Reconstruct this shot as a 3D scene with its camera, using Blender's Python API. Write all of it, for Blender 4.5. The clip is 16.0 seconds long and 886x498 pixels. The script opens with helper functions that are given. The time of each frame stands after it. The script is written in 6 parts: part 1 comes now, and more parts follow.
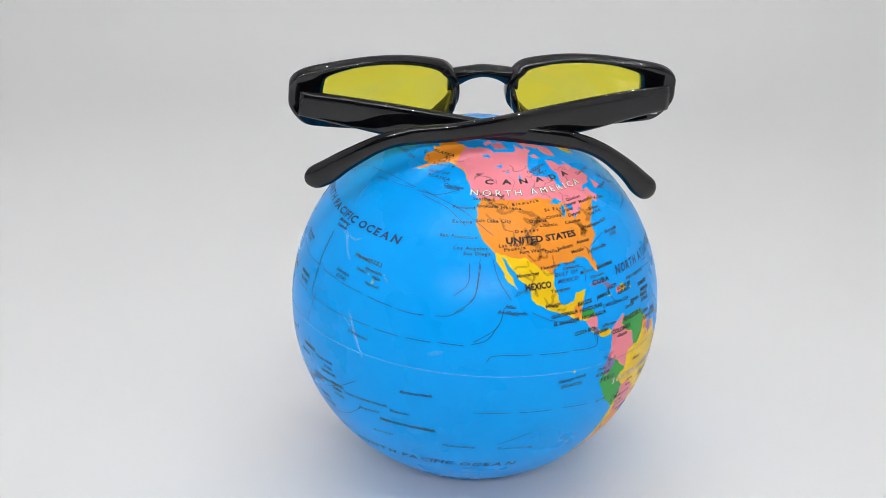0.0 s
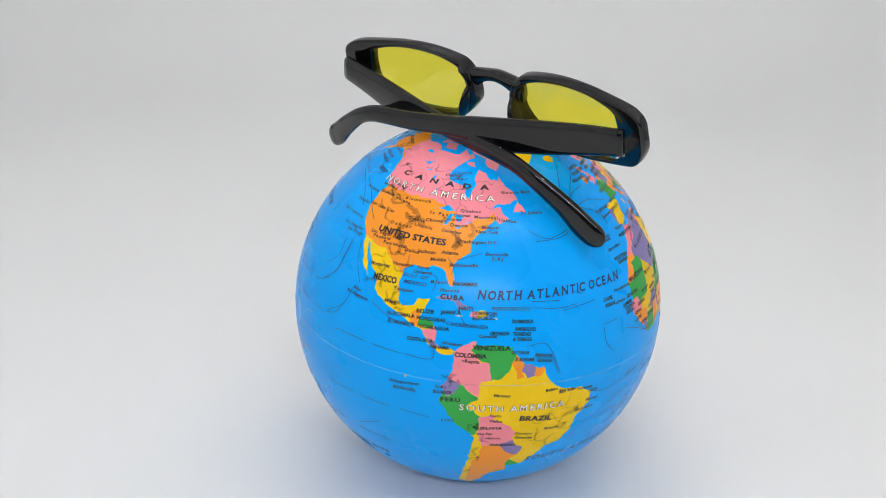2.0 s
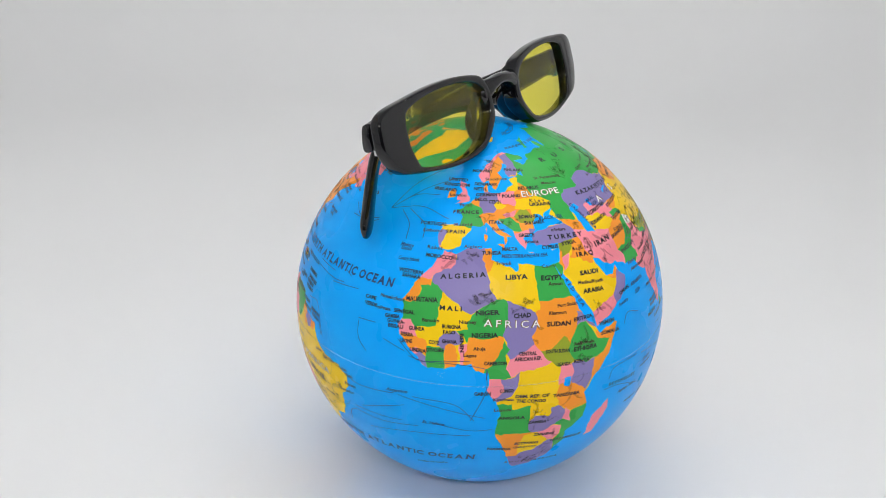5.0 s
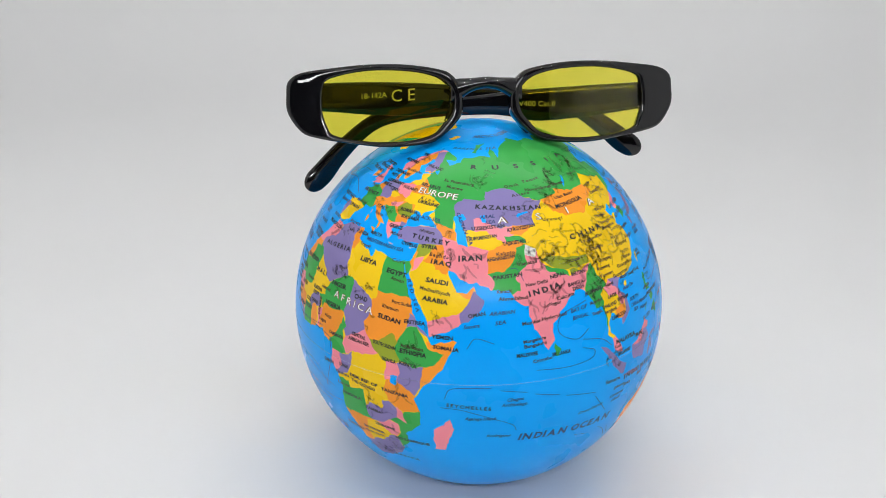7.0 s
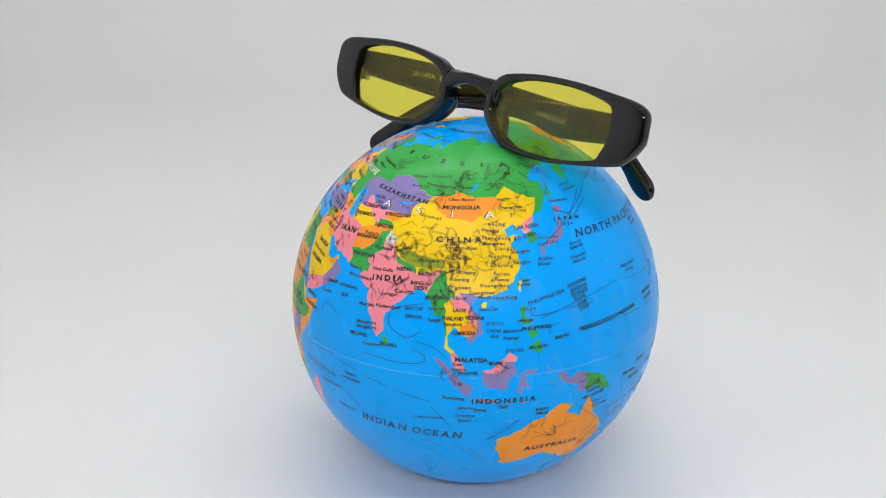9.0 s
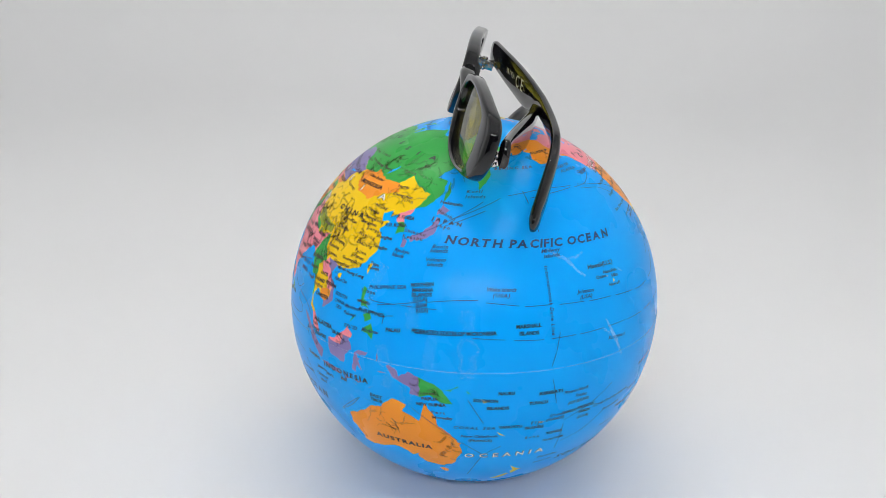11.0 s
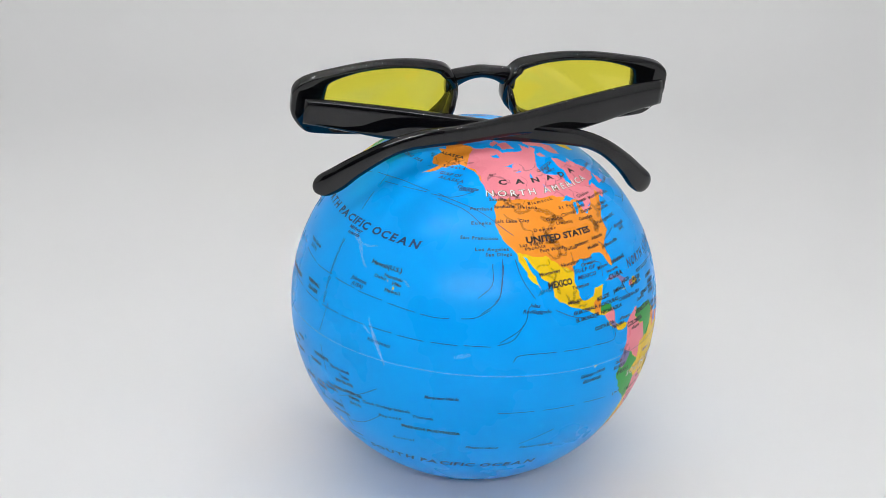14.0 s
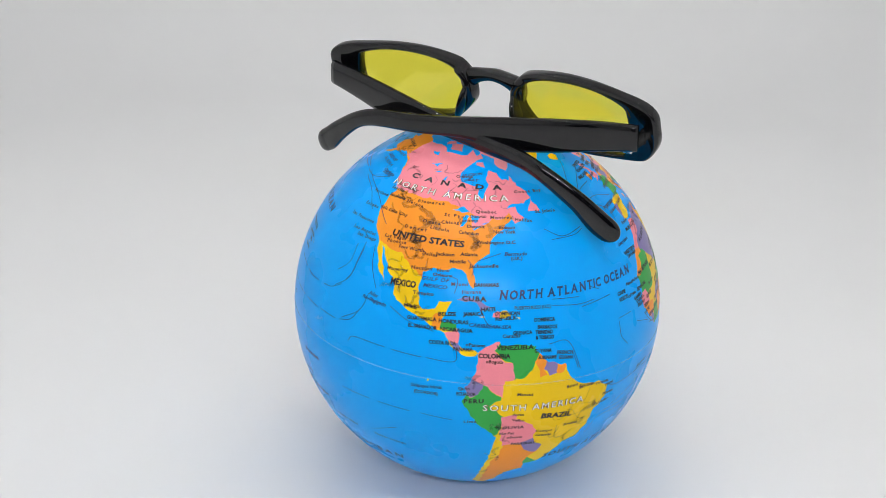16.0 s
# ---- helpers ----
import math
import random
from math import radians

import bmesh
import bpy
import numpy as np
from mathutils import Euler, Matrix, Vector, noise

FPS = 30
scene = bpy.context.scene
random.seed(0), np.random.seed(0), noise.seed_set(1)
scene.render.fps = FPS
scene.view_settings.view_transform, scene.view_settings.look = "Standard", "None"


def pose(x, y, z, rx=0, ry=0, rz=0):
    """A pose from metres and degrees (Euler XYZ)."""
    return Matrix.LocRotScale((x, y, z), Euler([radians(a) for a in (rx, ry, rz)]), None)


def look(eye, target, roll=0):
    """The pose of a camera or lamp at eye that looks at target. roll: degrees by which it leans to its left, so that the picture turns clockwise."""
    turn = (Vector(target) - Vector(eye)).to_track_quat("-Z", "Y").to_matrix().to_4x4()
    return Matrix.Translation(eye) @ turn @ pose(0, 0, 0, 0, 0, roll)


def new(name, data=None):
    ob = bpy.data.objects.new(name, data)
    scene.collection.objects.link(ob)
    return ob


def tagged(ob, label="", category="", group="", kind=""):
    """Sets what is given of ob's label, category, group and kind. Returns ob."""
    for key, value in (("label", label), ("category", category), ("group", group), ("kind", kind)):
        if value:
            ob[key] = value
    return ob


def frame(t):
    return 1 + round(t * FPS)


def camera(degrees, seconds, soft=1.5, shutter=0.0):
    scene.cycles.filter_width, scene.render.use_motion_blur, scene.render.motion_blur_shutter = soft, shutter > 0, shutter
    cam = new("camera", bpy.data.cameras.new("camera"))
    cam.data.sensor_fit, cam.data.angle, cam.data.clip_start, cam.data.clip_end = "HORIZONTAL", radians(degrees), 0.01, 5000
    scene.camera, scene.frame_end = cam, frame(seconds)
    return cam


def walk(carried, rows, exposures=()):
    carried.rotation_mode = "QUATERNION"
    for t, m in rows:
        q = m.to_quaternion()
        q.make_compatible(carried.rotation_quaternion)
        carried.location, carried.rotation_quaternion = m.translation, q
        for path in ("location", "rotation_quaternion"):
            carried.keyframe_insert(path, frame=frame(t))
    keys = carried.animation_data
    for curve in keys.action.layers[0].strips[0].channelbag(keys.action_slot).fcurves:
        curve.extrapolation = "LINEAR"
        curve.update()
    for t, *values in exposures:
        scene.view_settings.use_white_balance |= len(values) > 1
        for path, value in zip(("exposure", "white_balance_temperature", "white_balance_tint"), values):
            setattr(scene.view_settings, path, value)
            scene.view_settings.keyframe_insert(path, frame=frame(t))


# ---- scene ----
# The camera stands still on a stand before a small photo tent
cam = camera(34.95, 16.0, soft=0.8)
EYE = look((-0.01354, -0.50819, 0.29528), (-0.01354, -0.04400, 0.10948), 1.5)
walk(cam, [(0.0, EYE), (16.0, EYE)], exposures=[(0.0, -0.12), (16.0, -0.12)])

# World: a dim neutral room round the tent
world = bpy.data.worlds.new("room_light")
scene.world = world
world.use_nodes = True
world.node_tree.nodes["Background"].inputs[0].default_value = (0.8, 0.9, 1.0, 1)
world.node_tree.nodes["Background"].inputs[1].default_value = 0.2


def area_lamp(name, m, sx, sy, watts, colour=(1.0, 1.0, 1.0)):
    data = bpy.data.lights.new(name, "AREA")
    data.shape, data.size, data.size_y, data.energy, data.color = "RECTANGLE", sx, sy, watts, colour
    ob = new(name, data)
    ob.matrix_world = m
    return ob


# The tent's light strips: two under the ceiling, lit by their diodes alone. The one high at the open front is an added,
# unseen fill
STRIPS = [((0, 0.20, 0.640), (0, 0.20, 0)), ((0, -0.25, 0.640), (0, -0.25, 0)), ((0, -0.80, 0.520), (0, 0.35, 0.16))]
# Fill lamp added to brighten the back wall and the globe's near side
area_lamp("front_fill_lamp", look((0, -0.786, 0.516), STRIPS[2][1]), 0.60, 0.05, 1.8)

RG = 0.0715                       # globe's radius
ECC = (-0.0006, 0.0010)           # globe's centre off the turning axis
# Each half second: degrees turned, and the small sway and bob of the turning globe in millimetres
TURN = [0.15, -11.93, -24.59, -37.49, -50.51, -63.29, -76.23, -89.36, -102.23, -115.03, -128.14,
        -140.99, -153.63, -166.20, -178.71, -191.27, -203.87, -216.03, -228.14, -240.41, -252.83, -265.22,
        -277.63, -289.68, -302.16, -314.62, -327.00, -339.28, -351.94, -365.15, -378.17, -391.11, -403.58]
SWAY = [-0.10, -0.12, -0.01, -0.01, 0.17, -0.08, -0.20, 0.01, 0.02, 0.01, 0.01,
        0.04, 0.10, 0.14, 0.20, 0.28, 0.44, 0.15, -0.08, -0.10, -0.02, 0.07,
        0.15, -0.13, 0.17, 0.17, 0.02, -0.20, -0.38, -0.04, 0.23, 0.42, -0.00]
BOB = [0.64, 0.60, 0.06, -0.49, -0.59, -0.15, 0.47, -0.07, -0.66, -0.52, 0.18,
        0.41, 0.07, -0.27, -0.60, -0.36, 0.58, 0.53, 0.13, 0.01, 0.11, 0.21,
        0.31, 0.28, -0.01, -0.87, -0.73, -0.07, 0.43, 0.50, 0.36, -0.54, -0.61]


# ---- materials ----
def material(name, base, rough=0.5, metal=0.0, spec=0.5):
    m = bpy.data.materials.new(name)
    m.use_nodes = True
    b = m.node_tree.nodes["Principled BSDF"]
    b.inputs["Base Color"].default_value = (*base, 1)
    b.inputs["Roughness"].default_value = rough
    b.inputs["Metallic"].default_value = metal
    b.inputs["Specular IOR Level"].default_value = spec
    return m


def varied(m, base, amount=0.12, scale=60.0, bump=0.0, bump_scale=900.0, rough=None, fine=700.0):
    """Two scales of soft variation of the base colour, and fine relief."""
    nt = m.node_tree
    b = nt.nodes["Principled BSDF"]
    tc = nt.nodes.new("ShaderNodeTexCoord")
    n1, n2 = nt.nodes.new("ShaderNodeTexNoise"), nt.nodes.new("ShaderNodeTexNoise")
    n1.inputs["Scale"].default_value, n2.inputs["Scale"].default_value = scale, fine
    n1.inputs["Detail"].default_value = 3
    for n in (n1, n2):
        nt.links.new(tc.outputs["Object"], n.inputs["Vector"])
    add = nt.nodes.new("ShaderNodeMath")
    add.operation = "MULTIPLY_ADD"
    nt.links.new(n2.outputs["Fac"], add.inputs[0])
    add.inputs[1].default_value = 0.35
    nt.links.new(n1.outputs["Fac"], add.inputs[2])
    ramp = nt.nodes.new("ShaderNodeValToRGB")
    ramp.color_ramp.elements[0].position, ramp.color_ramp.elements[1].position = 0.35, 0.95
    ramp.color_ramp.elements[0].color = (*[c * (1 - amount) for c in base], 1)
    ramp.color_ramp.elements[1].color = (*[min(1, c * (1 + amount)) for c in base], 1)
    nt.links.new(add.outputs[0], ramp.inputs[0])
    nt.links.new(ramp.outputs[0], b.inputs["Base Color"])
    if rough:
        mr = nt.nodes.new("ShaderNodeMapRange")
        mr.inputs["To Min"].default_value, mr.inputs["To Max"].default_value = rough
        nt.links.new(n1.outputs["Fac"], mr.inputs["Value"])
        nt.links.new(mr.outputs[0], b.inputs["Roughness"])
    if bump:
        n3 = nt.nodes.new("ShaderNodeTexNoise")
        n3.inputs["Scale"].default_value = bump_scale
        n3.inputs["Detail"].default_value = 2
        nt.links.new(tc.outputs["Object"], n3.inputs["Vector"])
        bp = nt.nodes.new("ShaderNodeBump")
        bp.inputs["Strength"].default_value = bump
        bp.inputs["Distance"].default_value = 0.0004
        nt.links.new(n3.outputs["Fac"], bp.inputs["Height"])
        nt.links.new(bp.outputs[0], b.inputs["Normal"])
    return m


def print_ink(name, base, rough=0.27):
    m = varied(material(name, base, rough, 0.0, 0.14), base, 0.06, 35.0, 0.035, 260.0, (rough - 0.06, rough + 0.08), 1500.0)
    return m


PAPER = varied(material("backdrop_paper", (0.82, 0.82, 0.82), 0.36), (0.82, 0.82, 0.82), 0.012, 6.0, 0.06, 1400.0)
TENT = varied(material("tent_fabric", (0.78, 0.78, 0.78), 0.8), (0.78, 0.78, 0.78), 0.03, 9.0)
BLACK = varied(material("black_plastic", (0.005, 0.005, 0.006), 0.07, 0.0, 0.5), (0.003, 0.003, 0.004), 0.2, 300.0, 0.008, 300.0, (0.02, 0.04))
DARK_ROOM = varied(material("dark_room_wall", (0.035, 0.035, 0.04), 0.8), (0.035, 0.035, 0.04), 0.15, 5.0)
STEEL = varied(material("hinge_steel", (0.55, 0.55, 0.54), 0.25, 1.0), (0.55, 0.55, 0.54), 0.1, 400.0)
MARK = material("pale_imprint", (0.50, 0.50, 0.48), 0.5)


def emitter(name, colour, strength):
    m = material(name, (0.9, 0.9, 0.9), 0.4)
    b = m.node_tree.nodes["Principled BSDF"]
    b.inputs["Emission Color"].default_value = (*colour, 1)
    b.inputs["Emission Strength"].default_value = strength
    return m


LED = emitter("led_glow", (1.0, 1.0, 1.0), 1480.0)


def tinted_lens():
    m = bpy.data.materials.new("yellow_lens")
    m.use_nodes = True
    nt = m.node_tree
    nt.nodes.clear()
    out = nt.nodes.new("ShaderNodeOutputMaterial")
    tr, gl = nt.nodes.new("ShaderNodeBsdfTransparent"), nt.nodes.new("ShaderNodeBsdfGlossy")
    fr, mix = nt.nodes.new("ShaderNodeLayerWeight"), nt.nodes.new("ShaderNodeMixShader")
    power, gloss = nt.nodes.new("ShaderNodeMath"), nt.nodes.new("ShaderNodeMath")
    tr.inputs[0].default_value = (0.99, 0.945, 0.30, 1)
    gl.inputs["Roughness"].default_value = 0.02
    fr.inputs["Blend"].default_value = 0.5
    power.operation, gloss.operation = "POWER", "MULTIPLY_ADD"
    power.inputs[1].default_value, gloss.inputs[1].default_value, gloss.inputs[2].default_value = 5.0, 0.8, 0.045
    nt.links.new(fr.outputs["Facing"], power.inputs[0])
    nt.links.new(power.outputs[0], gloss.inputs[0])
    nt.links.new(gloss.outputs[0], mix.inputs[0])
    nt.links.new(tr.outputs[0], mix.inputs[1])
    nt.links.new(gl.outputs[0], mix.inputs[2])
    nt.links.new(mix.outputs[0], out.inputs[0])
    return m


LENS = tinted_lens()


# ---- mesh helpers ----
def part(name, bm, mat, parent=None, label="", smooth=True):
    me = bpy.data.meshes.new(name)
    bmesh.ops.recalc_face_normals(bm, faces=bm.faces)
    bm.to_mesh(me)
    bm.free()
    for poly in me.polygons:
        poly.use_smooth = smooth
    me.materials.append(mat)
    ob = new(name, me)
    ob.parent = parent
    if label:
        ob["label"] = label
    return ob


def box(bm, x0, x1, y0, y1, z0, z1, bevel=0.0):
    made = bmesh.ops.create_cube(bm, size=1)["verts"]
    for v in made:
        v.co = Vector(((x0 + x1) / 2 + v.co.x * (x1 - x0), (y0 + y1) / 2 + v.co.y * (y1 - y0), (z0 + z1) / 2 + v.co.z * (z1 - z0)))
    if bevel:
        edges = list({e for v in made for e in v.link_edges})
        bmesh.ops.bevel(bm, geom=edges, offset=bevel, segments=2, affect="EDGES", profile=0.5)
    return bm


def loft(bm, rings, closed=False, caps=True):
    """Quads between rings of points; closed joins the last ring to the first."""
    vs = [[bm.verts.new(p) for p in ring] for ring in rings]
    n = len(vs[0])
    pairs = list(zip(vs, vs[1:])) + ([(vs[-1], vs[0])] if closed else [])
    for a, b in pairs:
        for i in range(n):
            bm.faces.new((a[i], a[(i + 1) % n], b[(i + 1) % n], b[i]))
    if caps and not closed:
        bm.faces.new(vs[0])
        bm.faces.new(vs[-1])
    return bm


def spline(points, count):
    """Evenly sampled open Catmull-Rom curve through tuples of any length."""
    P = [np.array(q, float) for q in points]
    P = [2 * P[0] - P[1]] + P + [2 * P[-1] - P[-2]]
    out = []
    for k in range(count):
        s = k / (count - 1) * (len(P) - 3)
        i = min(int(s), len(P) - 4)
        t = s - i
        a, b, c, d = P[i:i + 4]
        out.append(0.5 * (2 * b + (c - a) * t + (2 * a - 5 * b + 4 * c - d) * t * t + (3 * b - a - 3 * c + d) * t ** 3))
    return out


# ---- the tent: seamless paper floor sweeping up into the back wall ----
def sweep():
    bm = bmesh.new()
    prof = [(-0.95, 0.0), (-0.5, 0.0), (0.0, 0.0), (BACK - 0.25, 0.0)]
    prof += [(BACK - 0.25 + 0.25 * math.sin(a), 0.25 - 0.25 * math.cos(a)) for a in np.linspace(0.1, math.pi / 2, 14)]
    prof += [(BACK, 0.5), (BACK, 0.80)]
    rows = [[bm.verts.new((x, y, z - 0.0009)) for y, z in prof] for x in np.linspace(-0.6, 0.6, 9)]
    for a, b in zip(rows, rows[1:]):
        for i in range(len(prof) - 1):
            bm.faces.new((a[i], a[i + 1], b[i + 1], b[i]))
    ob = part("floor", bm, PAPER)
    mod = ob.modifiers.new("thickness", "SOLIDIFY")
    mod.thickness, mod.offset = 0.002, -1
    return tagged(ob, "seamless white paper sweep rising into the back wall", "backdrop", kind="structure")


BACK = 0.75
sweep()
for nm, dims, label in (("wall_west", (-0.62, -0.604, -0.97, 0.78, 0, 0.82), "plain white fabric side of the photo tent"),
                        ("wall_east", (0.604, 0.62, -0.97, 0.78, 0, 0.82), "plain white fabric side of the photo tent"),
                        ("wall_front", (-0.604, 0.604, -0.97, -0.954, 0, 0.82), "dark room wall beyond the open front"),
                        ("ceiling", (-0.62, 0.62, -0.97, 0.78, 0.822, 0.84), "plain white fabric top of the photo tent")):
    tagged(part(nm, box(bmesh.new(), *dims), DARK_ROOM if nm == "wall_front" else TENT, smooth=False), label, "wall" if nm != "ceiling" else "ceiling", kind="structure")


def led_strip(at, to):
    strip = tagged(new("led_strip"), "slim white light strip with a row of bright diodes", "light", "light strips in the tent")
    strip.matrix_world = look(at, to)
    part("rail", box(bmesh.new(), -0.30, 0.30, -0.008, 0.008, -0.006, 0.006, 0.001), TENT, strip)
    for sx in (-0.25, 0.25):
        bm = bmesh.new()
        bmesh.ops.create_cone(bm, cap_ends=True, segments=10, radius1=0.002, radius2=0.002, depth=0.176,
                              matrix=Matrix.Translation((sx, 0, 0.094)))
        part("hanger", bm, STEEL, strip)
    shared = None
    for k in range(36):
        if shared is None:
            diode = part("diode", box(bmesh.new(), -0.0012, 0.0012, -0.0012, 0.0012, -0.0074, -0.0062, 0.0002), LED, strip, smooth=False)
            shared = diode.data
        else:
            diode = new("diode", shared)
            diode.parent = strip
        diode.location = ((k - 17.5) * 0.0165, 0, 0)


# The third strip is only an added body for the front fill
for lamp_at, lamp_to in STRIPS:
    led_strip(lamp_at, lamp_to)


# ---- the globe's printed map: longitudes and latitudes in degrees ----
globe = tagged(new("globe"), "plastic globe ball printed with a colourful political world map", "globe")
SEA = print_ink("sea_print", (0.0005, 0.370, 1.0))
ORANGE = print_ink("orange_print", (0.90, 0.31, 0.03))
PINK = print_ink("pink_print", (0.88, 0.26, 0.32))
YELLOW = print_ink("yellow_print", (0.88, 0.58, 0.01))
GREEN = print_ink("green_print", (0.045, 0.38, 0.075))
VIOLET = print_ink("violet_print", (0.24, 0.20, 0.44))
OLIVE = print_ink("olive_print", (0.30, 0.36, 0.03))
PALE = print_ink("pale_print", (0.75, 0.75, 0.72))
INK = material("black_ink", (0.008, 0.009, 0.014), 0.4)
NAVY = material("navy_ink", (0.006, 0.03, 0.14), 0.4)
WHITE_INK = material("white_ink", (0.85, 0.85, 0.85), 0.4)
RIDGE = material("brown_relief_ink", (0.17, 0.09, 0.015), 0.45)
SEAM = material("seam_plastic", (0.45, 0.70, 0.95), 0.3)
SEAM.node_tree.nodes["Principled BSDF"].inputs["Alpha"].default_value = 0.3
CENTRE = Vector((*ECC, RG))
PRINT = Matrix(((0.8621237, -0.50537379, 0.03660674), (0.50542532, 0.86282835, 0.0085144), (-0.03588829, 0.01116151, 0.99929348)))


def on_ball(lon, lat, lift=0.0):
    """Point of the ball at a printed longitude and latitude."""
    a, b = radians(lon), radians(lat)
    d = Vector((math.cos(b) * math.cos(a), math.cos(b) * math.sin(a), math.sin(b)))
    return CENTRE + (PRINT @ d) * (RG + lift)


def pairs(*n):
    return [(n[i], n[i + 1]) for i in range(0, len(n), 2)]


LAND, COUNTRIES, LAKES = [], [], []


def land(*chains):
    LAND.append([p for c in chains for p in c])


def country(name, ink, *n):
    COUNTRIES.append((name, ink, pairs(*n)))


def lake(*n):
    LAKES.append(pairs(*n))


# North America
land(pairs(-168, 65.6, -162, 66.5, -166, 68.5, -157, 71.2, -150, 70.5, -141, 69.7, -135, 69, -128, 70.3, -120, 69.5, -115, 68, -109, 68,
           -102, 67.8, -96, 68.2, -94, 71.5, -88, 68.8, -85, 69.5, -82, 68, -86, 66.3, -91, 63.6, -94, 61, -94.5, 58.8, -92.5, 57, -88, 56.5,
           -82.3, 55.1, -82, 53, -79.5, 51.3, -79, 54.5, -76.5, 56.8, -78.5, 58.8, -77.5, 62.4, -72, 61.5, -69.5, 59, -66, 58.8, -64.5, 60.3, -61.5, 56.5, -57.5, 54.5, -55.8, 52),
     pairs(-60, 50.2, -66.5, 50.2, -69, 48.5, -65, 49.2, -64.5, 47.5, -61, 45.5, -65.5, 43.6, -67, 45, -70, 43.7, -70.5, 41.8, -74, 40.6, -75.8, 37.3,
           -76, 35, -79, 33.3, -81.3, 31, -80.2, 27, -80.6, 25.2, -81.8, 26.2, -82.8, 28.8, -84.5, 30, -88, 30.4, -90, 29.2, -94, 29.5, -97.3, 27.5,
           -97.7, 23.5, -96, 19.2, -94.4, 18.2, -91.5, 18.6, -90.3, 21, -87, 21.4, -88, 18, -88.7, 15.9, -84.5, 15.8, -83.4, 13, -83.6, 10.8, -81.5, 9, -79.5, 9.5, -77.4, 8.5),
     pairs(-78.3, 8, -80, 7.5, -83, 8.3, -85.7, 10, -87.6, 13, -92, 14.4, -95, 16.1, -100, 17, -105.3, 20, -105.8, 22.7, -109, 25.8, -112.5, 30,
           -114.8, 31.7, -113, 28.5, -110.5, 24.5, -109.5, 23, -112, 25, -114.5, 28, -116.5, 31.5, -118.5, 34, -121, 35.5, -124, 40, -124, 46.5,
           -123, 49, -128, 51.5, -130.5, 54.7, -134, 58, -140, 59.8, -146, 60.8, -151, 59.5, -155, 58, -161, 55.5, -164.5, 54.6, -160, 57, -157.5, 58.8,
           -162, 59, -165.5, 61.5, -164.5, 63.2, -161, 64.4))
for isle in (pairs(-80, 73.7, -72, 71, -62, 67, -66, 62.5, -72, 64.5, -73, 68, -85, 70, -89, 72.5), pairs(-117, 72.5, -106, 73, -102, 69.5, -115, 69.3),
             pairs(-90, 77, -62, 82.5, -75, 78.5, -80, 76.3), pairs(-125, 72, -120, 74.3, -116, 73, -122, 71.2), pairs(-59, 47.7, -56.5, 51.3, -53, 47.5),
             pairs(-110, 76, -100, 76.5, -98, 74.5, -112, 75), pairs(-87, 65.5, -82, 66, -80, 63.8, -86, 64),
             pairs(-73, 78.2, -60, 82, -33, 83.5, -18, 80, -22, 72, -32, 68, -40, 65, -44, 60, -49, 61.5, -53.5, 67, -55, 70.5, -60, 75.8),
             pairs(-85, 21.9, -82, 23, -77, 21.7, -74.3, 20.2, -77.5, 19.9, -79, 21.5), pairs(-74.3, 18.4, -73, 19.9, -70, 19.7, -68.5, 18.6, -71.5, 17.7),
             pairs(-78.3, 18.3, -76.3, 18.2, -77, 17.7), pairs(-67.2, 18.4, -65.7, 18.4, -66, 17.9), pairs(-128, 50.7, -124, 49.4, -123.5, 48.4),
             pairs(-156, 20.2, -154.9, 19.5, -155.8, 19), pairs(-158.2, 21.6, -157.7, 21.3, -158.1, 21.2), pairs(-91.6, 0, -90.9, -0.4, -91.3, -1), pairs(-61.3, 10.7, -60.9, 10.7, -61, 10, -61.8, 10.1)):
    land(isle)
# South America
land(pairs(-77.4, 8.5, -75.5, 10.6, -72, 12.2, -71.3, 10.9, -68, 11, -62, 10.7, -60, 8.5, -57, 6, -52, 4.8, -50, 1, -48, -1, -44, -2.7, -39, -3.2,
           -35.2, -5.5, -35, -9, -39, -14, -39.5, -19, -42, -23, -46.5, -24.2, -48.7, -28.3, -53.5, -34, -58.3, -34.2, -57, -37.5, -62, -39, -65, -43,
           -65.8, -47.5, -69, -51, -66, -55, -71, -54, -75, -50, -73.8, -42, -73.2, -37, -71.5, -30, -70.2, -19, -76.2, -13.7, -81.2, -6, -80.2, -3),
     pairs(-80.8, -1, -78.5, 1.8, -77.4, 4, -77.8, 7))
# Africa
land(pairs(-6, 35.8, -9.5, 31, -13, 27.8, -17, 21, -16.3, 17, -17.4, 14.7, -16.7, 12.4, -13.3, 8.8, -9, 5, -7.5, 4.4, -2, 4.8, 1, 6, 4.5, 6.4,
           6, 4.3, 9.5, 4, 9.5, 0.5, 9, -1, 12, -5, 13.5, -9, 12.5, -13.5, 11.8, -17.5, 14.5, -22.5, 16.5, -28.6, 18.4, -34, 20, -34.8, 25.7, -34),
     pairs(31, -29.8, 32.9, -26, 35.5, -24, 34.8, -19.8, 40.5, -15, 40.3, -10.3, 39, -6, 41.6, -1.8, 47.5, 4, 51.2, 11.8, 44, 10.5, 43.2, 12.5,
           39.5, 15.5, 37.2, 20, 35.5, 24, 32.6, 29.8, 32.3, 31.2, 29, 30.9, 25, 31.7, 20, 32.8, 19.5, 30.4, 15.5, 32.2, 10.2, 33.8, 11, 37, 3, 36.8, -2, 35.1))
land(pairs(49.3, -12, 50.4, -15.8, 47, -25, 44, -25, 44, -20, 44.4, -16.5))
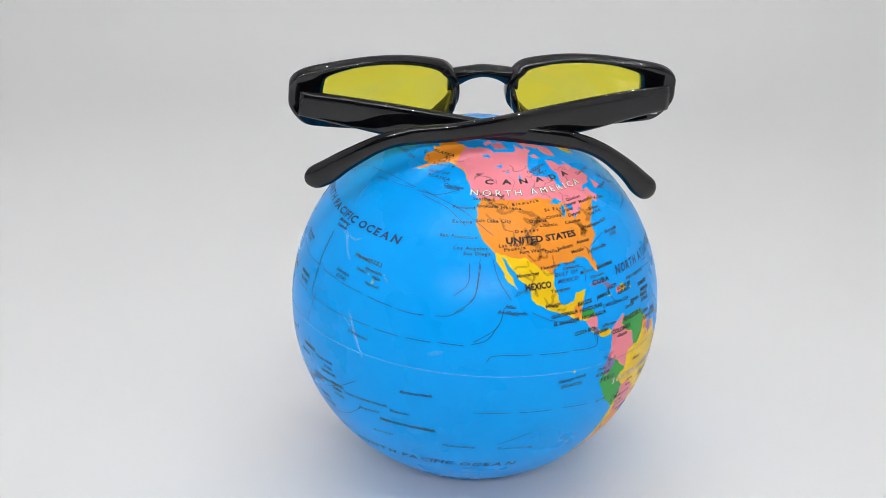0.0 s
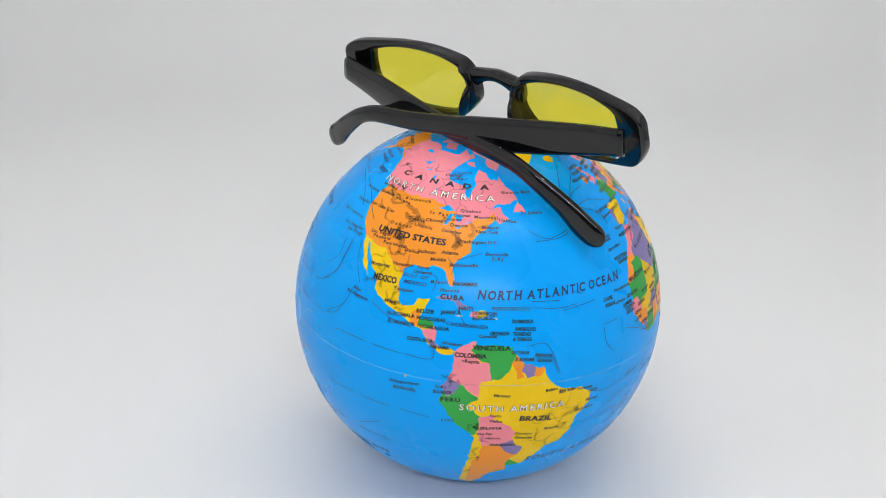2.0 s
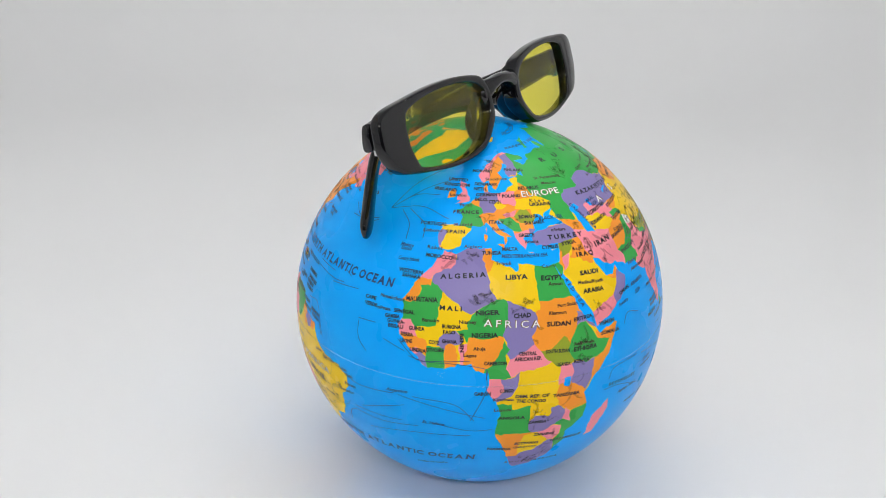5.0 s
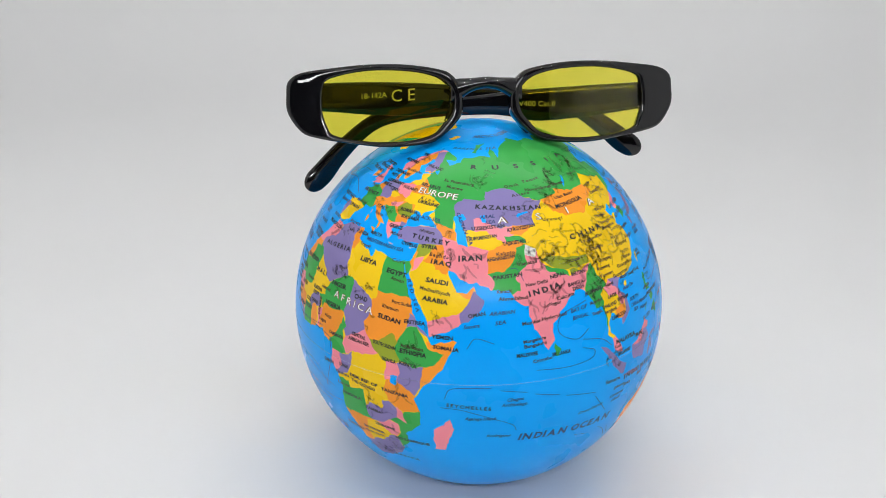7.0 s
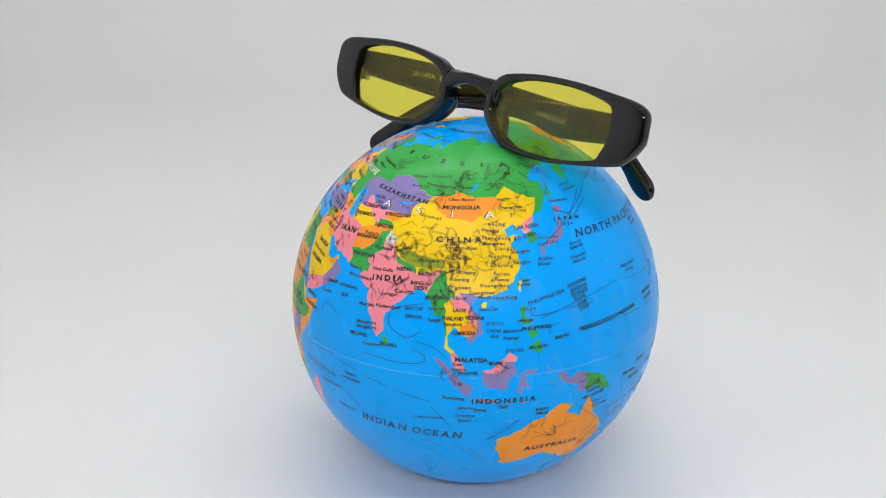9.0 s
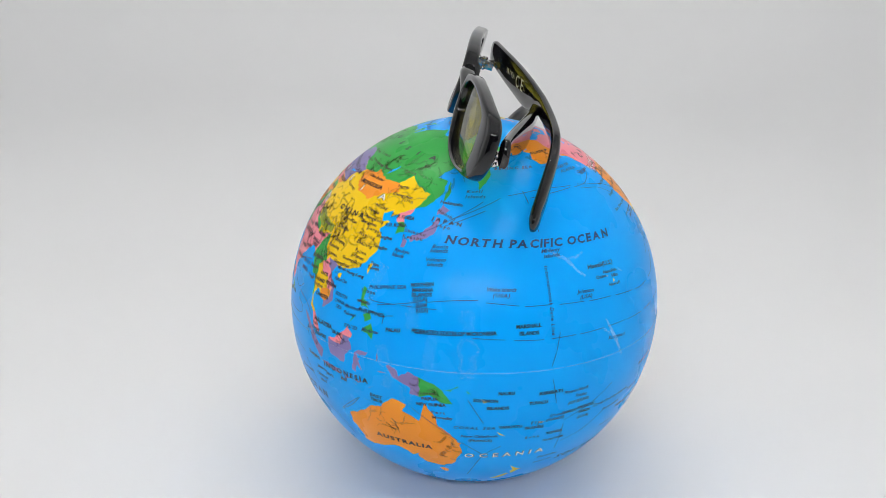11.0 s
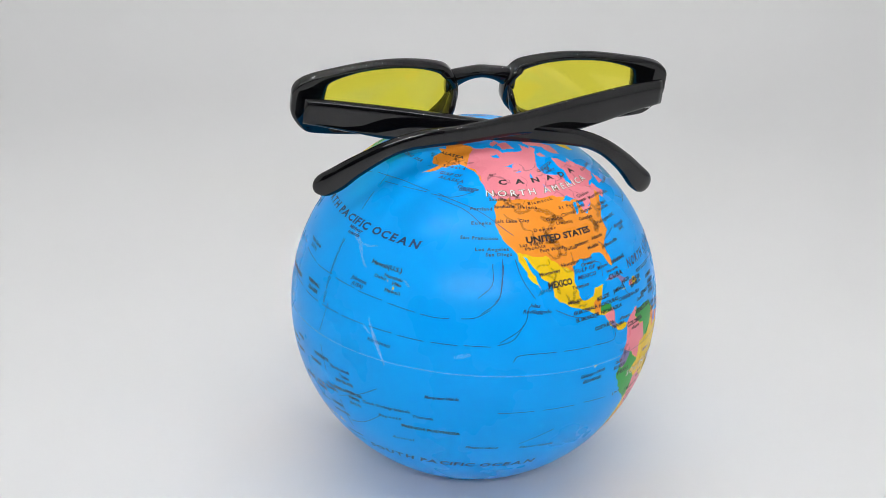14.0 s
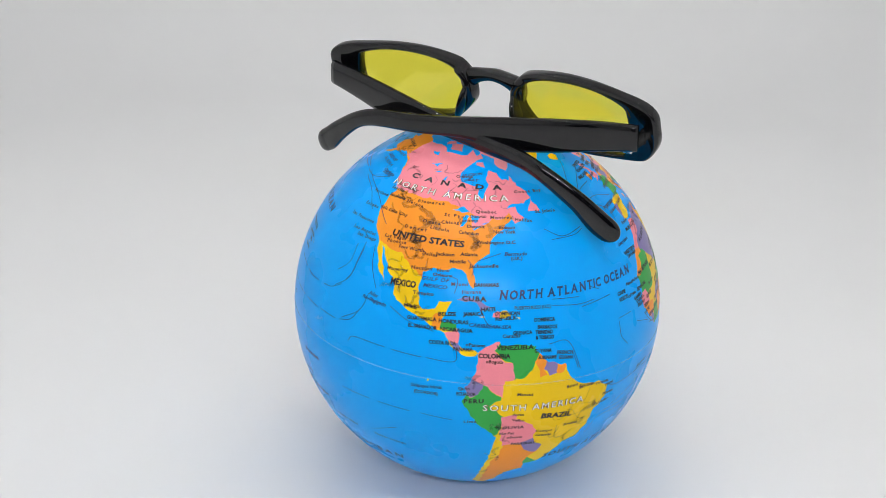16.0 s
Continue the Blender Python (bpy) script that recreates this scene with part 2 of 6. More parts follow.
# Europe and Asia
land(pairs(-5.6, 36, -9, 37, -9.3, 39, -8.8, 43.2, -1.8, 43.4, -1.2, 46, -4.6, 48.2, -1.6, 48.7, 1.6, 50.8, 4.5, 52.5, 8.2, 53.8, 8.2, 57, 10.6, 57.6,
           10, 54.5, 14, 54, 19, 54.5, 21.2, 56, 24, 57.2, 23.5, 59.2, 29.5, 60, 23, 60, 21.5, 61.5, 25, 65, 22, 65.8, 17.3, 61.5, 18.5, 60, 16.5, 57,
           14.3, 55.5, 12.7, 56, 11, 59, 8, 58.1, 5.3, 59.5, 5.2, 62, 12.5, 66.2, 19, 70, 26, 71, 31, 70),
     pairs(41, 67.5, 40, 66.2, 33, 66.7, 37.5, 64.2, 44, 66, 46, 68.2, 54, 68.5, 60, 69, 68.5, 68.5, 67, 71, 70, 73, 73, 71.2, 74, 67.8, 80.5, 72.8,
           87, 75, 98, 76.3, 104, 77.7, 113, 74, 127, 73.3, 130, 71, 140, 72.5, 152, 71, 160, 69.7, 170, 70, 180, 69, 189.5, 66.2, 182, 65, 178, 62.5,
           170, 60, 163, 60, 163, 57, 160, 53.5, 156.8, 51, 155.8, 56, 161, 60.5, 163.5, 62.3, 156, 61.5, 151, 59.3, 142, 59.2, 135.5, 54.7),
     pairs(140.5, 53.5, 140.3, 48.5, 135.5, 44.3, 131, 42.8, 129.7, 41, 127.5, 39.6, 129.4, 37, 129.2, 35.3, 126.4, 34.5, 126.6, 37.5, 125, 38, 124.3, 40,
           121.5, 39, 121.8, 40.8, 118, 39.2, 119, 37.3, 122.4, 37.2, 119.3, 35, 121.8, 31.7, 121.8, 29, 119.5, 25.5, 116.5, 23, 110.5, 21.2, 108, 21.6,
           105.8, 19, 108.8, 15.5, 109.2, 11.8, 106.8, 10.4, 105, 8.7, 104.8, 10.5, 102.5, 12, 100.9, 13.3, 99.3, 11, 99.5, 9.2, 101, 6.9, 103.4, 4.5),
     pairs(104.2, 1.4, 101, 2.8, 100.2, 6, 98.3, 8, 98.6, 12, 97.6, 16.3, 95.2, 15.8, 94.3, 18.3, 92, 21.5, 90.5, 22.4, 87, 21.3, 85, 19.5, 82, 16.6, 80.2, 15,
           79.9, 10.5, 77.6, 8, 76, 11, 73.5, 16, 72.8, 20.5, 70.5, 20.8, 69, 22.3, 67, 24.8, 61.5, 25.1, 57, 26.9, 52, 27.8, 50, 30, 48, 30, 48.5, 28.2,
           50.2, 26, 51.5, 24.4, 54, 24.2, 56.3, 26.2, 57, 24, 59.8, 22.4, 57.7, 19, 54.5, 17, 50, 15, 45, 12.8, 43.3, 12.7, 42.6, 16.5, 39, 21.5, 35, 28),
     pairs(34.9, 29.5, 34, 28, 32.8, 29.9, 32.5, 31.1, 34.5, 31.5, 36, 35.5, 36, 36.8, 30.6, 36.8, 27.4, 37, 26.2, 39.3, 27, 40.3, 29.2, 40.9, 31.5, 41.3, 35, 42, 41.5, 41.5,
           38.5, 44.2, 36.6, 45.2, 39.2, 47.1, 35, 46.3, 33.5, 44.6, 32.5, 46, 30.5, 46.4, 28.6, 44, 28, 42, 28.8, 41.3, 26.3, 40.6, 23.8, 40.2, 22.9, 39, 24, 38, 23, 36.5,
           21.3, 37.8, 19.4, 41, 19.3, 42, 15, 44.5, 13.6, 45.6, 12.3, 44.8),
     pairs(14, 42.4, 18.4, 40.1, 16.6, 39.8, 17, 39, 15.8, 38, 15.6, 40.1, 12.4, 41.6, 10.3, 43.6, 8.8, 44.4, 6.5, 43.2, 3.2, 43.3, 3, 41.8, 0, 39.8, -0.5, 38, -2.2, 36.8))
for isle in (pairs(-5.5, 50.1, 1.3, 51.2, 1.5, 52.7, 0.2, 53.2, -2, 55.8, -2, 57.6, -5, 58.6, -5.5, 56, -3, 54.2, -4.6, 53, -5, 51.6, -3, 51.4), pairs(-10, 51.7, -6.3, 52.2, -5.8, 54.5, -8, 55.2, -10, 54),
             pairs(-22, 64, -18, 63.4, -14, 65, -16, 66.4, -22, 66.3, -24, 65), pairs(12, 77, 17, 80, 27, 80, 19, 76.7), pairs(52, 71, 56, 75, 68, 77, 58, 73, 56, 70.7),
             pairs(12.5, 38, 15.5, 38.2, 15, 36.8), pairs(8.2, 41, 9.7, 40.9, 9.3, 39.2, 8.4, 39), pairs(8.7, 42.6, 9.4, 43, 9.4, 41.5), pairs(23.6, 35.5, 26.2, 35.2, 24, 35), pairs(32.4, 35, 34.5, 35.6, 33.2, 34.6),
             pairs(79.8, 8.5, 80.3, 9.8, 81.8, 7.5, 81, 6.1, 80, 6.3), pairs(131, 34, 136, 35.7, 137.5, 37.2, 140, 39.5, 141, 41.4, 142, 39.5, 140.8, 36, 138.5, 34.7, 135.5, 33.6, 132.3, 33.9),
             pairs(140, 42, 141.7, 45.4, 145, 43.6, 143, 42, 141, 42.4), pairs(130, 33.6, 131.7, 33.5, 131.3, 31.4, 130.2, 31.3), pairs(132.5, 33.8, 134.5, 34.2, 133.8, 33, 132.6, 33),
             pairs(142, 46, 142.2, 53.5, 143.3, 53, 143.5, 49), pairs(121, 25.2, 121.9, 25, 120.8, 22, 120.1, 23.2), pairs(108.7, 19.3, 110.7, 20, 110.4, 18.6, 109, 18.4),
             pairs(120.5, 16, 120.8, 18.5, 122.2, 18.3, 121.6, 15.5, 124, 13, 121, 13.8), pairs(122, 7, 123.7, 8.5, 125.5, 9.6, 126.4, 7.5, 125.4, 5.7, 124, 6.8),
             pairs(117.3, 8.5, 119.4, 11.2, 119, 10), pairs(122, 11.5, 124.5, 12.3, 125.2, 11, 123.2, 9.4),
             pairs(109, 1.5, 111.3, 2.4, 113, 3.2, 116.8, 7, 119, 5.2, 117.6, 3.5, 118.9, 1, 116.5, -1.5, 116, -4, 114.5, -3.8, 110.2, -2.8, 109, 0),
             pairs(95.3, 5.5, 98, 4.3, 100.5, 2, 103.5, -1, 106, -3, 105.8, -5.8, 104, -5.5, 101, -2.5, 98.7, 1.6), pairs(105.3, -6.8, 108.5, -6.6, 112.5, -6.8, 114.4, -8.6, 108, -7.8),
             pairs(119, -5.5, 119.7, 0.5, 121, 1.3, 125, 1.5, 124, 0.5, 120.3, 0.3, 121.2, -1, 123.3, -0.9, 121.8, -2, 122.8, -5, 121, -2.8, 120.4, -5.5),
             pairs(131, -0.8, 134, -0.8, 135, -3.3, 138, -1.7, 141, -2.6, 145, -4.2, 147.8, -6, 150.8, -10.3, 147.5, -9.8, 144, -7.7, 141, -9.1, 138, -8.3, 138.3, -6.5, 133, -4, 132.3, -2.8),
             pairs(148.5, -5.6, 152, -5, 152, -4.2, 150, -6.2), pairs(123.5, -10.3, 127, -8.4, 125, -9.3), pairs(119, -9.5, 120.8, -10.2, 120, -9.4), pairs(119, -8.4, 122.8, -8.4, 121, -8.9),
             pairs(115.2, -8.2, 118.8, -8.3, 116, -9), pairs(127.5, 1.8, 128.5, 1, 128, -0.8), pairs(128, -3, 130.8, -3.1, 129, -3.5), pairs(154.8, -5.5, 155.9, -6.7, 155.1, -6.3), pairs(159, -8, 160.9, -9.6, 159.6, -9.3),
             pairs(177.3, -17.5, 178.6, -17.8, 177.5, -18.2), pairs(164, -20.1, 167, -22.3, 165.5, -21.6), pairs(105, -2, 106.6, -3, 105.6, -2.6), pairs(97.2, 1.4, 97.9, 0.6, 97.5, 0.6)):
    land(isle)
land(pairs(114, -22, 113.5, -26, 115.7, -32, 115, -34.3, 118, -35, 123.5, -34, 129, -31.6, 132, -32, 135.6, -34.9, 138, -33.2, 138.2, -35.6, 140.5, -38, 144, -38.6, 146.3, -39, 150, -37.4,
           153.2, -31, 153, -25.5, 149, -21, 146.2, -19, 145.3, -15, 142.5, -10.8, 141.5, -13.5, 140.8, -17.5, 137, -16, 135.5, -15, 136.8, -12.2, 132.5, -11.3, 130, -13, 128.2, -15, 124.5, -16),
     pairs(122, -18, 118.5, -20.3))
for isle in (pairs(145, -40.8, 148.2, -41, 147.5, -43.4, 146, -43.3), pairs(171.8, -39, 174.5, -41.3, 177.4, -42.3, 174.5, -46, 174, -44.5, 173, -43.8, 173.8, -42), pairs(171.7, -45.1, 173.2, -46.3, 170, -50, 167.5, -51, 165.6, -50.3, 169, -47.7)):
    land(isle)

# Countries; those named later lie over those named before
country("canada", PINK, -170, 90, -55, 90, -50, 45, -66, 43, -67.5, 47, -71, 45, -75, 45, -79, 43, -83, 42, -83, 46, -89, 48, -95, 49, -123, 48.9, -130, 50, -133, 54.5, -130, 55.5, -135.5, 59.5, -141, 60.3, -141, 72)
country("united_states", ORANGE, -123, 48.9, -95, 49, -89, 48, -83, 46, -83, 42, -79, 43, -75, 45, -71, 45, -67.5, 47.3, -66, 44, -70, 24, -81, 24, -96.5, 25.5, -99.5, 27.5, -103, 29, -106.5, 31.7, -111, 31.3, -114.8, 32.5, -117, 32.5, -128, 34, -128, 48.4)
country("alaska", ORANGE, -141, 72, -141, 60.3, -135.5, 59.5, -130, 55.5, -133, 53, -170, 50, -170, 73)
country("mexico", YELLOW, -117, 32.5, -114.8, 32.5, -111, 31.3, -106.5, 31.7, -103, 29, -99.5, 27.5, -96.5, 25.5, -92, 24, -86, 22, -86.5, 20, -89, 17.9, -91, 17.8, -92.2, 14.3, -105, 14, -120, 26)
country("guatemala", ORANGE, -92.2, 14.3, -91, 17.8, -89, 17.9, -88.3, 16, -90, 13.5)
country("honduras", GREEN, -89.2, 14.6, -88.3, 16.3, -83, 15.6, -85, 14)
country("nicaragua", PINK, -87.6, 13, -85, 14, -83, 15.2, -83, 11, -86, 11)
country("costa_rica", VIOLET, -86, 11, -83.4, 11, -82.5, 9.3, -83, 8)
country("panama", YELLOW, -83, 8, -82.6, 9.8, -77.2, 9.6, -77.4, 7, -81, 6.8)
country("greenland", YELLOW, -74, 77.5, -62, 82.4, -30, 85, -10, 82, -40, 58, -58, 62, -60, 75)
country("cuba", VIOLET, -86, 22, -82, 24, -73, 20.5, -77, 19.4)
country("hispaniola", YELLOW, -71.7, 21, -67, 19, -71.5, 17)
country("haiti", PINK, -75, 20.5, -71.8, 20.5, -71.8, 17.5, -75, 17.5)
country("brazil", YELLOW, -73, -7.3, -69.8, -4.3, -69.5, 1.5, -66.5, 1, -63, 4, -60, 5, -59.5, 2, -56, 2, -52, 3.5, -48, 5, -30, 0, -30, -20, -48, -36, -53.5, -34, -57.5, -30, -54, -27, -54.3, -24, -58, -20, -58, -17, -60.3, -14, -65, -11, -70.5, -10)
country("colombia", PINK, -79, 1.5, -77.4, 8.2, -76, 13, -71, 12.6, -72.5, 9, -70, 6.5, -67.5, 6, -67, 1.3, -69.5, 1.2, -69.8, -4.2, -73, -2, -75.5, 0)
country("venezuela", GREEN, -71.3, 12.2, -72.8, 9.3, -70, 6.8, -67.5, 6, -67, 1.2, -64, 2, -62, 4, -61, 6, -60, 8.5, -60, 13)
country("guyana", ORANGE, -60, 8.8, -61.2, 6, -60, 5, -59.5, 1.8, -57.2, 2, -58, 4, -57, 6.5)
country("suriname", VIOLET, -57.2, 7, -58, 4, -56.5, 1.9, -54.5, 2.3, -54, 7)
country("french_guiana", ORANGE, -54, 7, -54.5, 2.3, -52, 2.5, -51, 5)
country("ecuador", VIOLET, -82, 1.5, -78.8, 1.6, -75.4, 0, -76, -2.5, -79, -4.8, -80.3, -3.4, -82, -3)
country("peru", GREEN, -83, -3.6, -80.3, -3.4, -79, -4.9, -76, -2.5, -75.4, 0, -73, -2.3, -70, -4.3, -73, -7.2, -70.5, -9.6, -69, -11, -69.3, -15.5, -70.3, -18.4, -80, -18)
country("bolivia", PINK, -69.5, -11, -65.3, -10, -65, -11.8, -60.3, -14, -58, -17, -58, -20, -62.5, -22.2, -67.8, -22.8, -69.5, -17.5, -69, -15)
country("paraguay", VIOLET, -62.5, -22.2, -58, -20, -57.8, -22, -54.3, -24, -55.7, -27.4, -58.5, -27)
country("argentina", ORANGE, -67.5, -22.8, -62.5, -22.2, -58.5, -27, -55.7, -27.4, -54, -26, -57.6, -30, -58.3, -34, -55, -37, -60, -45, -65, -55.5, -68.6, -55, -68.6, -52.3, -72, -51, -71.7, -44, -71, -36, -70, -31, -68.5, -27)
country("chile", YELLOW, -70.3, -18.4, -69.3, -18.2, -67.8, -22.8, -68.5, -27, -70, -31, -70.9, -36, -71.7, -44, -72, -51, -68.6, -52.3, -68, -57, -80, -55, -76, -35, -73, -20)
country("uruguay", GREEN, -57.7, -30, -53.3, -33.5, -54, -36, -58.5, -34)
# Africa
country("morocco", PINK, -12, 36.5, -2, 35.5, -1.3, 32.2, -8.7, 28.7, -8.7, 27.7, -14, 27.7)
country("western_sahara", ORANGE, -14.5, 27.7, -8.7, 27.7, -8.7, 26, -12, 26, -13, 21.3, -18, 20.8)
country("algeria", VIOLET, -2, 36.5, -1.3, 32.2, -8.7, 28.8, -8.7, 27.2, 1.8, 20.4, 4, 19.2, 12, 23.5, 9.4, 30.2, 7.6, 33.8, 8.6, 38, 0, 38)
country("tunisia", ORANGE, 8.6, 38, 7.6, 33.8, 9.4, 30.3, 11.5, 33, 12, 38)
country("libya", YELLOW, 11.5, 33.3, 9.4, 30.2, 10, 26, 12, 23.5, 14.5, 23, 24, 19.5, 25, 22, 25, 33, 15, 34)
country("egypt", GREEN, 25, 32.5, 25, 22, 37.5, 22, 34.5, 28, 34.8, 32)
country("mauritania", GREEN, -18, 20.8, -13, 21.3, -12, 23.4, -12, 26, -8.7, 26, -8.7, 27.3, -5, 25, -6, 15.5, -12, 14.8, -17, 16.5)
country("mali", YELLOW, -4.8, 25, 1.8, 20.4, 4.2, 19.2, 3.5, 15.5, -1, 15, -4, 13, -6, 10.2, -8, 10.3, -11.5, 12.4, -12, 14.8, -5.5, 15.5)
country("niger", GREEN, 4.2, 19.2, 12, 23.5, 15, 23, 15.5, 17, 13.5, 13.7, 7, 13, 4, 13.5, 3.6, 11.7, 0.3, 14.8, 3.5, 15.5)
country("chad", VIOLET, 15, 23, 24, 19.5, 24, 15.7, 22, 13, 22.8, 11, 19, 9, 15.5, 7.5, 14.2, 10, 15, 12, 13.5, 14, 15.5, 17)
country("sudan", ORANGE, 24, 19.8, 25, 20, 25, 22, 37.2, 22, 39, 18, 36.5, 14.3, 34, 9.5, 32, 12, 28, 9.4, 24, 8.7, 22.8, 11, 22, 13, 24, 15.7)
country("south_sudan", OLIVE, 24, 8.7, 28, 9.4, 32, 12, 34, 9.5, 33, 7.8, 35.5, 5, 31, 3.7, 27.5, 5)
country("ethiopia", GREEN, 36.5, 14.3, 40, 14.5, 42.5, 11, 43, 9.3, 48, 8, 45, 5, 42, 4, 39, 3.6, 35.8, 4.8, 33, 7.8, 34.2, 10.5)
country("eritrea", VIOLET, 36.5, 14.4, 37, 18, 39.5, 17, 43.5, 12.6, 42.4, 12.4, 40, 14.5)
country("somalia", ORANGE, 42.8, 11, 43, 9.3, 48, 8, 45, 5, 41.9, 4, 41, -1, 42, -3, 53, 5, 53, 12.5)
country("kenya", VIOLET, 34, 4.3, 36, 4.6, 39, 3.6, 41.9, 3.9, 41, -2, 39.3, -4.8, 34, -1)
country("uganda", PINK, 31, 3.7, 34, 4.2, 35, 1.5, 34, -1, 29.6, -1.3)
country("tanzania", ORANGE, 30.5, -1, 34, -1, 39.2, -4.7, 41, -6, 40.5, -10.5, 35, -11.5, 31, -8.5, 29.5, -5)
country("senegal", PINK, -18.5, 16.4, -14, 16.6, -12, 14.8, -11.4, 12.4, -17, 12.4)
country("guinea", ORANGE, -17, 12.4, -11.5, 12.4, -8.2, 11.5, -8, 7.8, -10.5, 8.5, -13.3, 8)
country("sierra_leone", PINK, -13.5, 9, -10.7, 9.3, -10.4, 8, -12, 6.5)
country("liberia", VIOLET, -12, 7, -10, 8.4, -8.3, 7.5, -7.5, 4)
country("ivory_coast", GREEN, -8.3, 10.3, -3, 9.8, -3, 4.6, -7.5, 3.8, -8.4, 6.5)
country("burkina", VIOLET, -5.5, 10.5, -4, 13.3, 0.2, 15, 2.3, 12, 0, 11.1, -2.8, 11, -2.8, 9.7)
country("ghana", ORANGE, -2.9, 11, 0, 11.1, 1.2, 5.5, -3, 4.4)
country("togo", YELLOW, 0, 11.1, 0.9, 11, 1.7, 6, 1.1, 5.5)
country("benin", PINK, 0.9, 11, 3.6, 11.7, 2.7, 6, 1.6, 5.8)
country("nigeria", ORANGE, 2.7, 5.5, 2.8, 9, 3.7, 12, 4, 13.5, 7, 13, 13.5, 13.7, 14.3, 11, 11.3, 6.7, 8.7, 4, 5, 3.6)
country("cameroon", GREEN, 8.5, 4, 8.8, 5, 11.3, 6.7, 14.2, 12.5, 15.4, 10, 14.3, 8.5, 15, 5, 16, 2.2, 9.3, 2.2)
country("central_african_republic", PINK, 15.5, 7.5, 19, 9, 22.8, 11, 24.2, 8.7, 27.4, 5.2, 22.5, 4.2, 18.5, 4, 16, 2.3, 14.6, 5.2)
country("gabon", PINK, 8, 2.2, 13.2, 2.2, 14.4, -1.5, 11.3, -4, 8, -1)
country("congo", VIOLET, 13.2, 2.2, 16, 2, 18.6, 4, 17.8, -0.5, 16, -3.5, 12, -5.3, 11, -4, 14.3, -1.8)
country("democratic_congo", YELLOW, 18.6, 4.1, 22.5, 4.2, 27.4, 5.2, 30.8, 3.7, 29.7, -1.3, 29.3, -5, 30.5, -8.3, 28.5, -9, 28.5, -12, 22, -11, 21.8, -7.2, 17, -8, 16.5, -6, 12.3, -6, 13, -4.7, 16, -3.5, 17.9, -0.5)
country("angola", GREEN, 10, -6, 16.5, -6, 17, -8, 21.8, -7.2, 22, -13, 22, -16, 23.4, -17.6, 10, -17.3)
country("zambia", VIOLET, 22, -13, 24, -11, 28.5, -12, 28.5, -9, 31, -8.5, 33.3, -10.5, 33, -14, 30.3, -15.5, 27, -18, 23.3, -17.5, 22, -16)
country("mozambique", GREEN, 35, -11.5, 42, -10.5, 42, -16, 36, -25.5, 32, -27, 31.5, -22.5, 33, -20, 33, -16.5, 30.3, -15.5, 33, -14, 34.5, -15)
country("malawi", PINK, 33.3, -9.7, 34.9, -12, 35.5, -16, 34.3, -15, 33, -13.8)
country("zimbabwe", PINK, 25.3, -17.8, 27, -18, 30.3, -15.7, 33, -16.6, 32.8, -20, 31.3, -22.4, 28, -21.5)
country("botswana", YELLOW, 20, -22, 21, -18.2, 25.2, -17.8, 29.3, -22.2, 25.5, -25.7, 20.5, -26.8)
country("namibia", ORANGE, 10, -17.3, 25, -17.6, 21, -18.4, 20, -22, 20, -28.5, 15, -29)
country("south_africa", VIOLET, 15, -28.8, 20, -28.5, 20.5, -26.8, 25.5, -25.7, 29.3, -22.2, 31.4, -22.4, 32, -26.8, 34, -27, 28, -36, 17, -36)
country("madagascar", PINK, 42, -10, 52, -10, 52, -27, 42, -27)
# Europe
country("europe", ORANGE, -12, 34.5, -7, 35.9, 5, 37.6, 12, 37.4, 14, 34, 30, 34, 30, 60, -12, 60)
country("spain", YELLOW, -9.8, 44.5, -2, 44.2, 3.6, 42.4, 4, 39, -2, 36, -6, 35.9, -7.5, 37, -7, 41.8, -9.8, 41.9)
country("portugal", VIOLET, -10, 42, -6.5, 41.8, -7.3, 37, -10, 36.5)
country("france", GREEN, -5.5, 49, 1.5, 51.2, 4, 50, 8, 48.8, 6.5, 46.5, 7.5, 43.6, 5, 42.5, 3.3, 42.4, -1.8, 43.2, -2, 46)
country("united_kingdom", PINK, -6.3, 49.5, 2, 50.9, 3, 53, -1, 59.5, -7.5, 59, -5.3, 54.2)
country("germany", VIOLET, 6, 54.5, 14.2, 54.7, 15, 51, 12.3, 50.2, 13.6, 48.7, 12, 47.5, 7.6, 47.6, 6, 50)
country("poland", PINK, 14.2, 54.7, 23.5, 54.5, 24, 50.5, 22.5, 49.2, 15, 51)
country("czechia", YELLOW, 12.3, 50.2, 15, 51, 18.7, 49.7, 16, 48.7, 13.8, 48.7)
country("hungary", PINK, 16.2, 47, 22.5, 48.2, 20.5, 46.2, 17, 45.9)
country("romania", OLIVE, 20.5, 46.2, 23, 48, 26.7, 48.2, 28.3, 45.4, 30, 44.5, 28.5, 43.6, 22.7, 44)
country("bulgaria", ORANGE, 22.7, 44, 28.8, 43.7, 28.5, 42, 23, 41.4)
country("yugoslav_lands", GREEN, 13.6, 45.9, 19, 45.9, 22.5, 44, 22.8, 41.4, 20, 41.5, 18, 42)
country("greece", PINK, 19.5, 41, 26.5, 41.6, 27, 35, 20, 36)
country("norway", PINK, 4, 58, 11, 58.9, 12, 62, 15, 66, 20, 69, 30, 69.5, 31, 71.5, 18, 71, 3, 62)
country("sweden", ORANGE, 11, 58.9, 12, 62, 15, 66, 20, 69, 24, 66, 20, 60, 17, 56, 13, 55)
country("finland", VIOLET, 20.5, 69, 28, 70, 30, 67.5, 29.5, 63.5, 31, 62.5, 28, 60.3, 20, 59.5, 23, 65.8)
country("baltic_states", YELLOW, 20.5, 55, 22, 59, 28, 59.7, 27.5, 56, 25.5, 54.2)
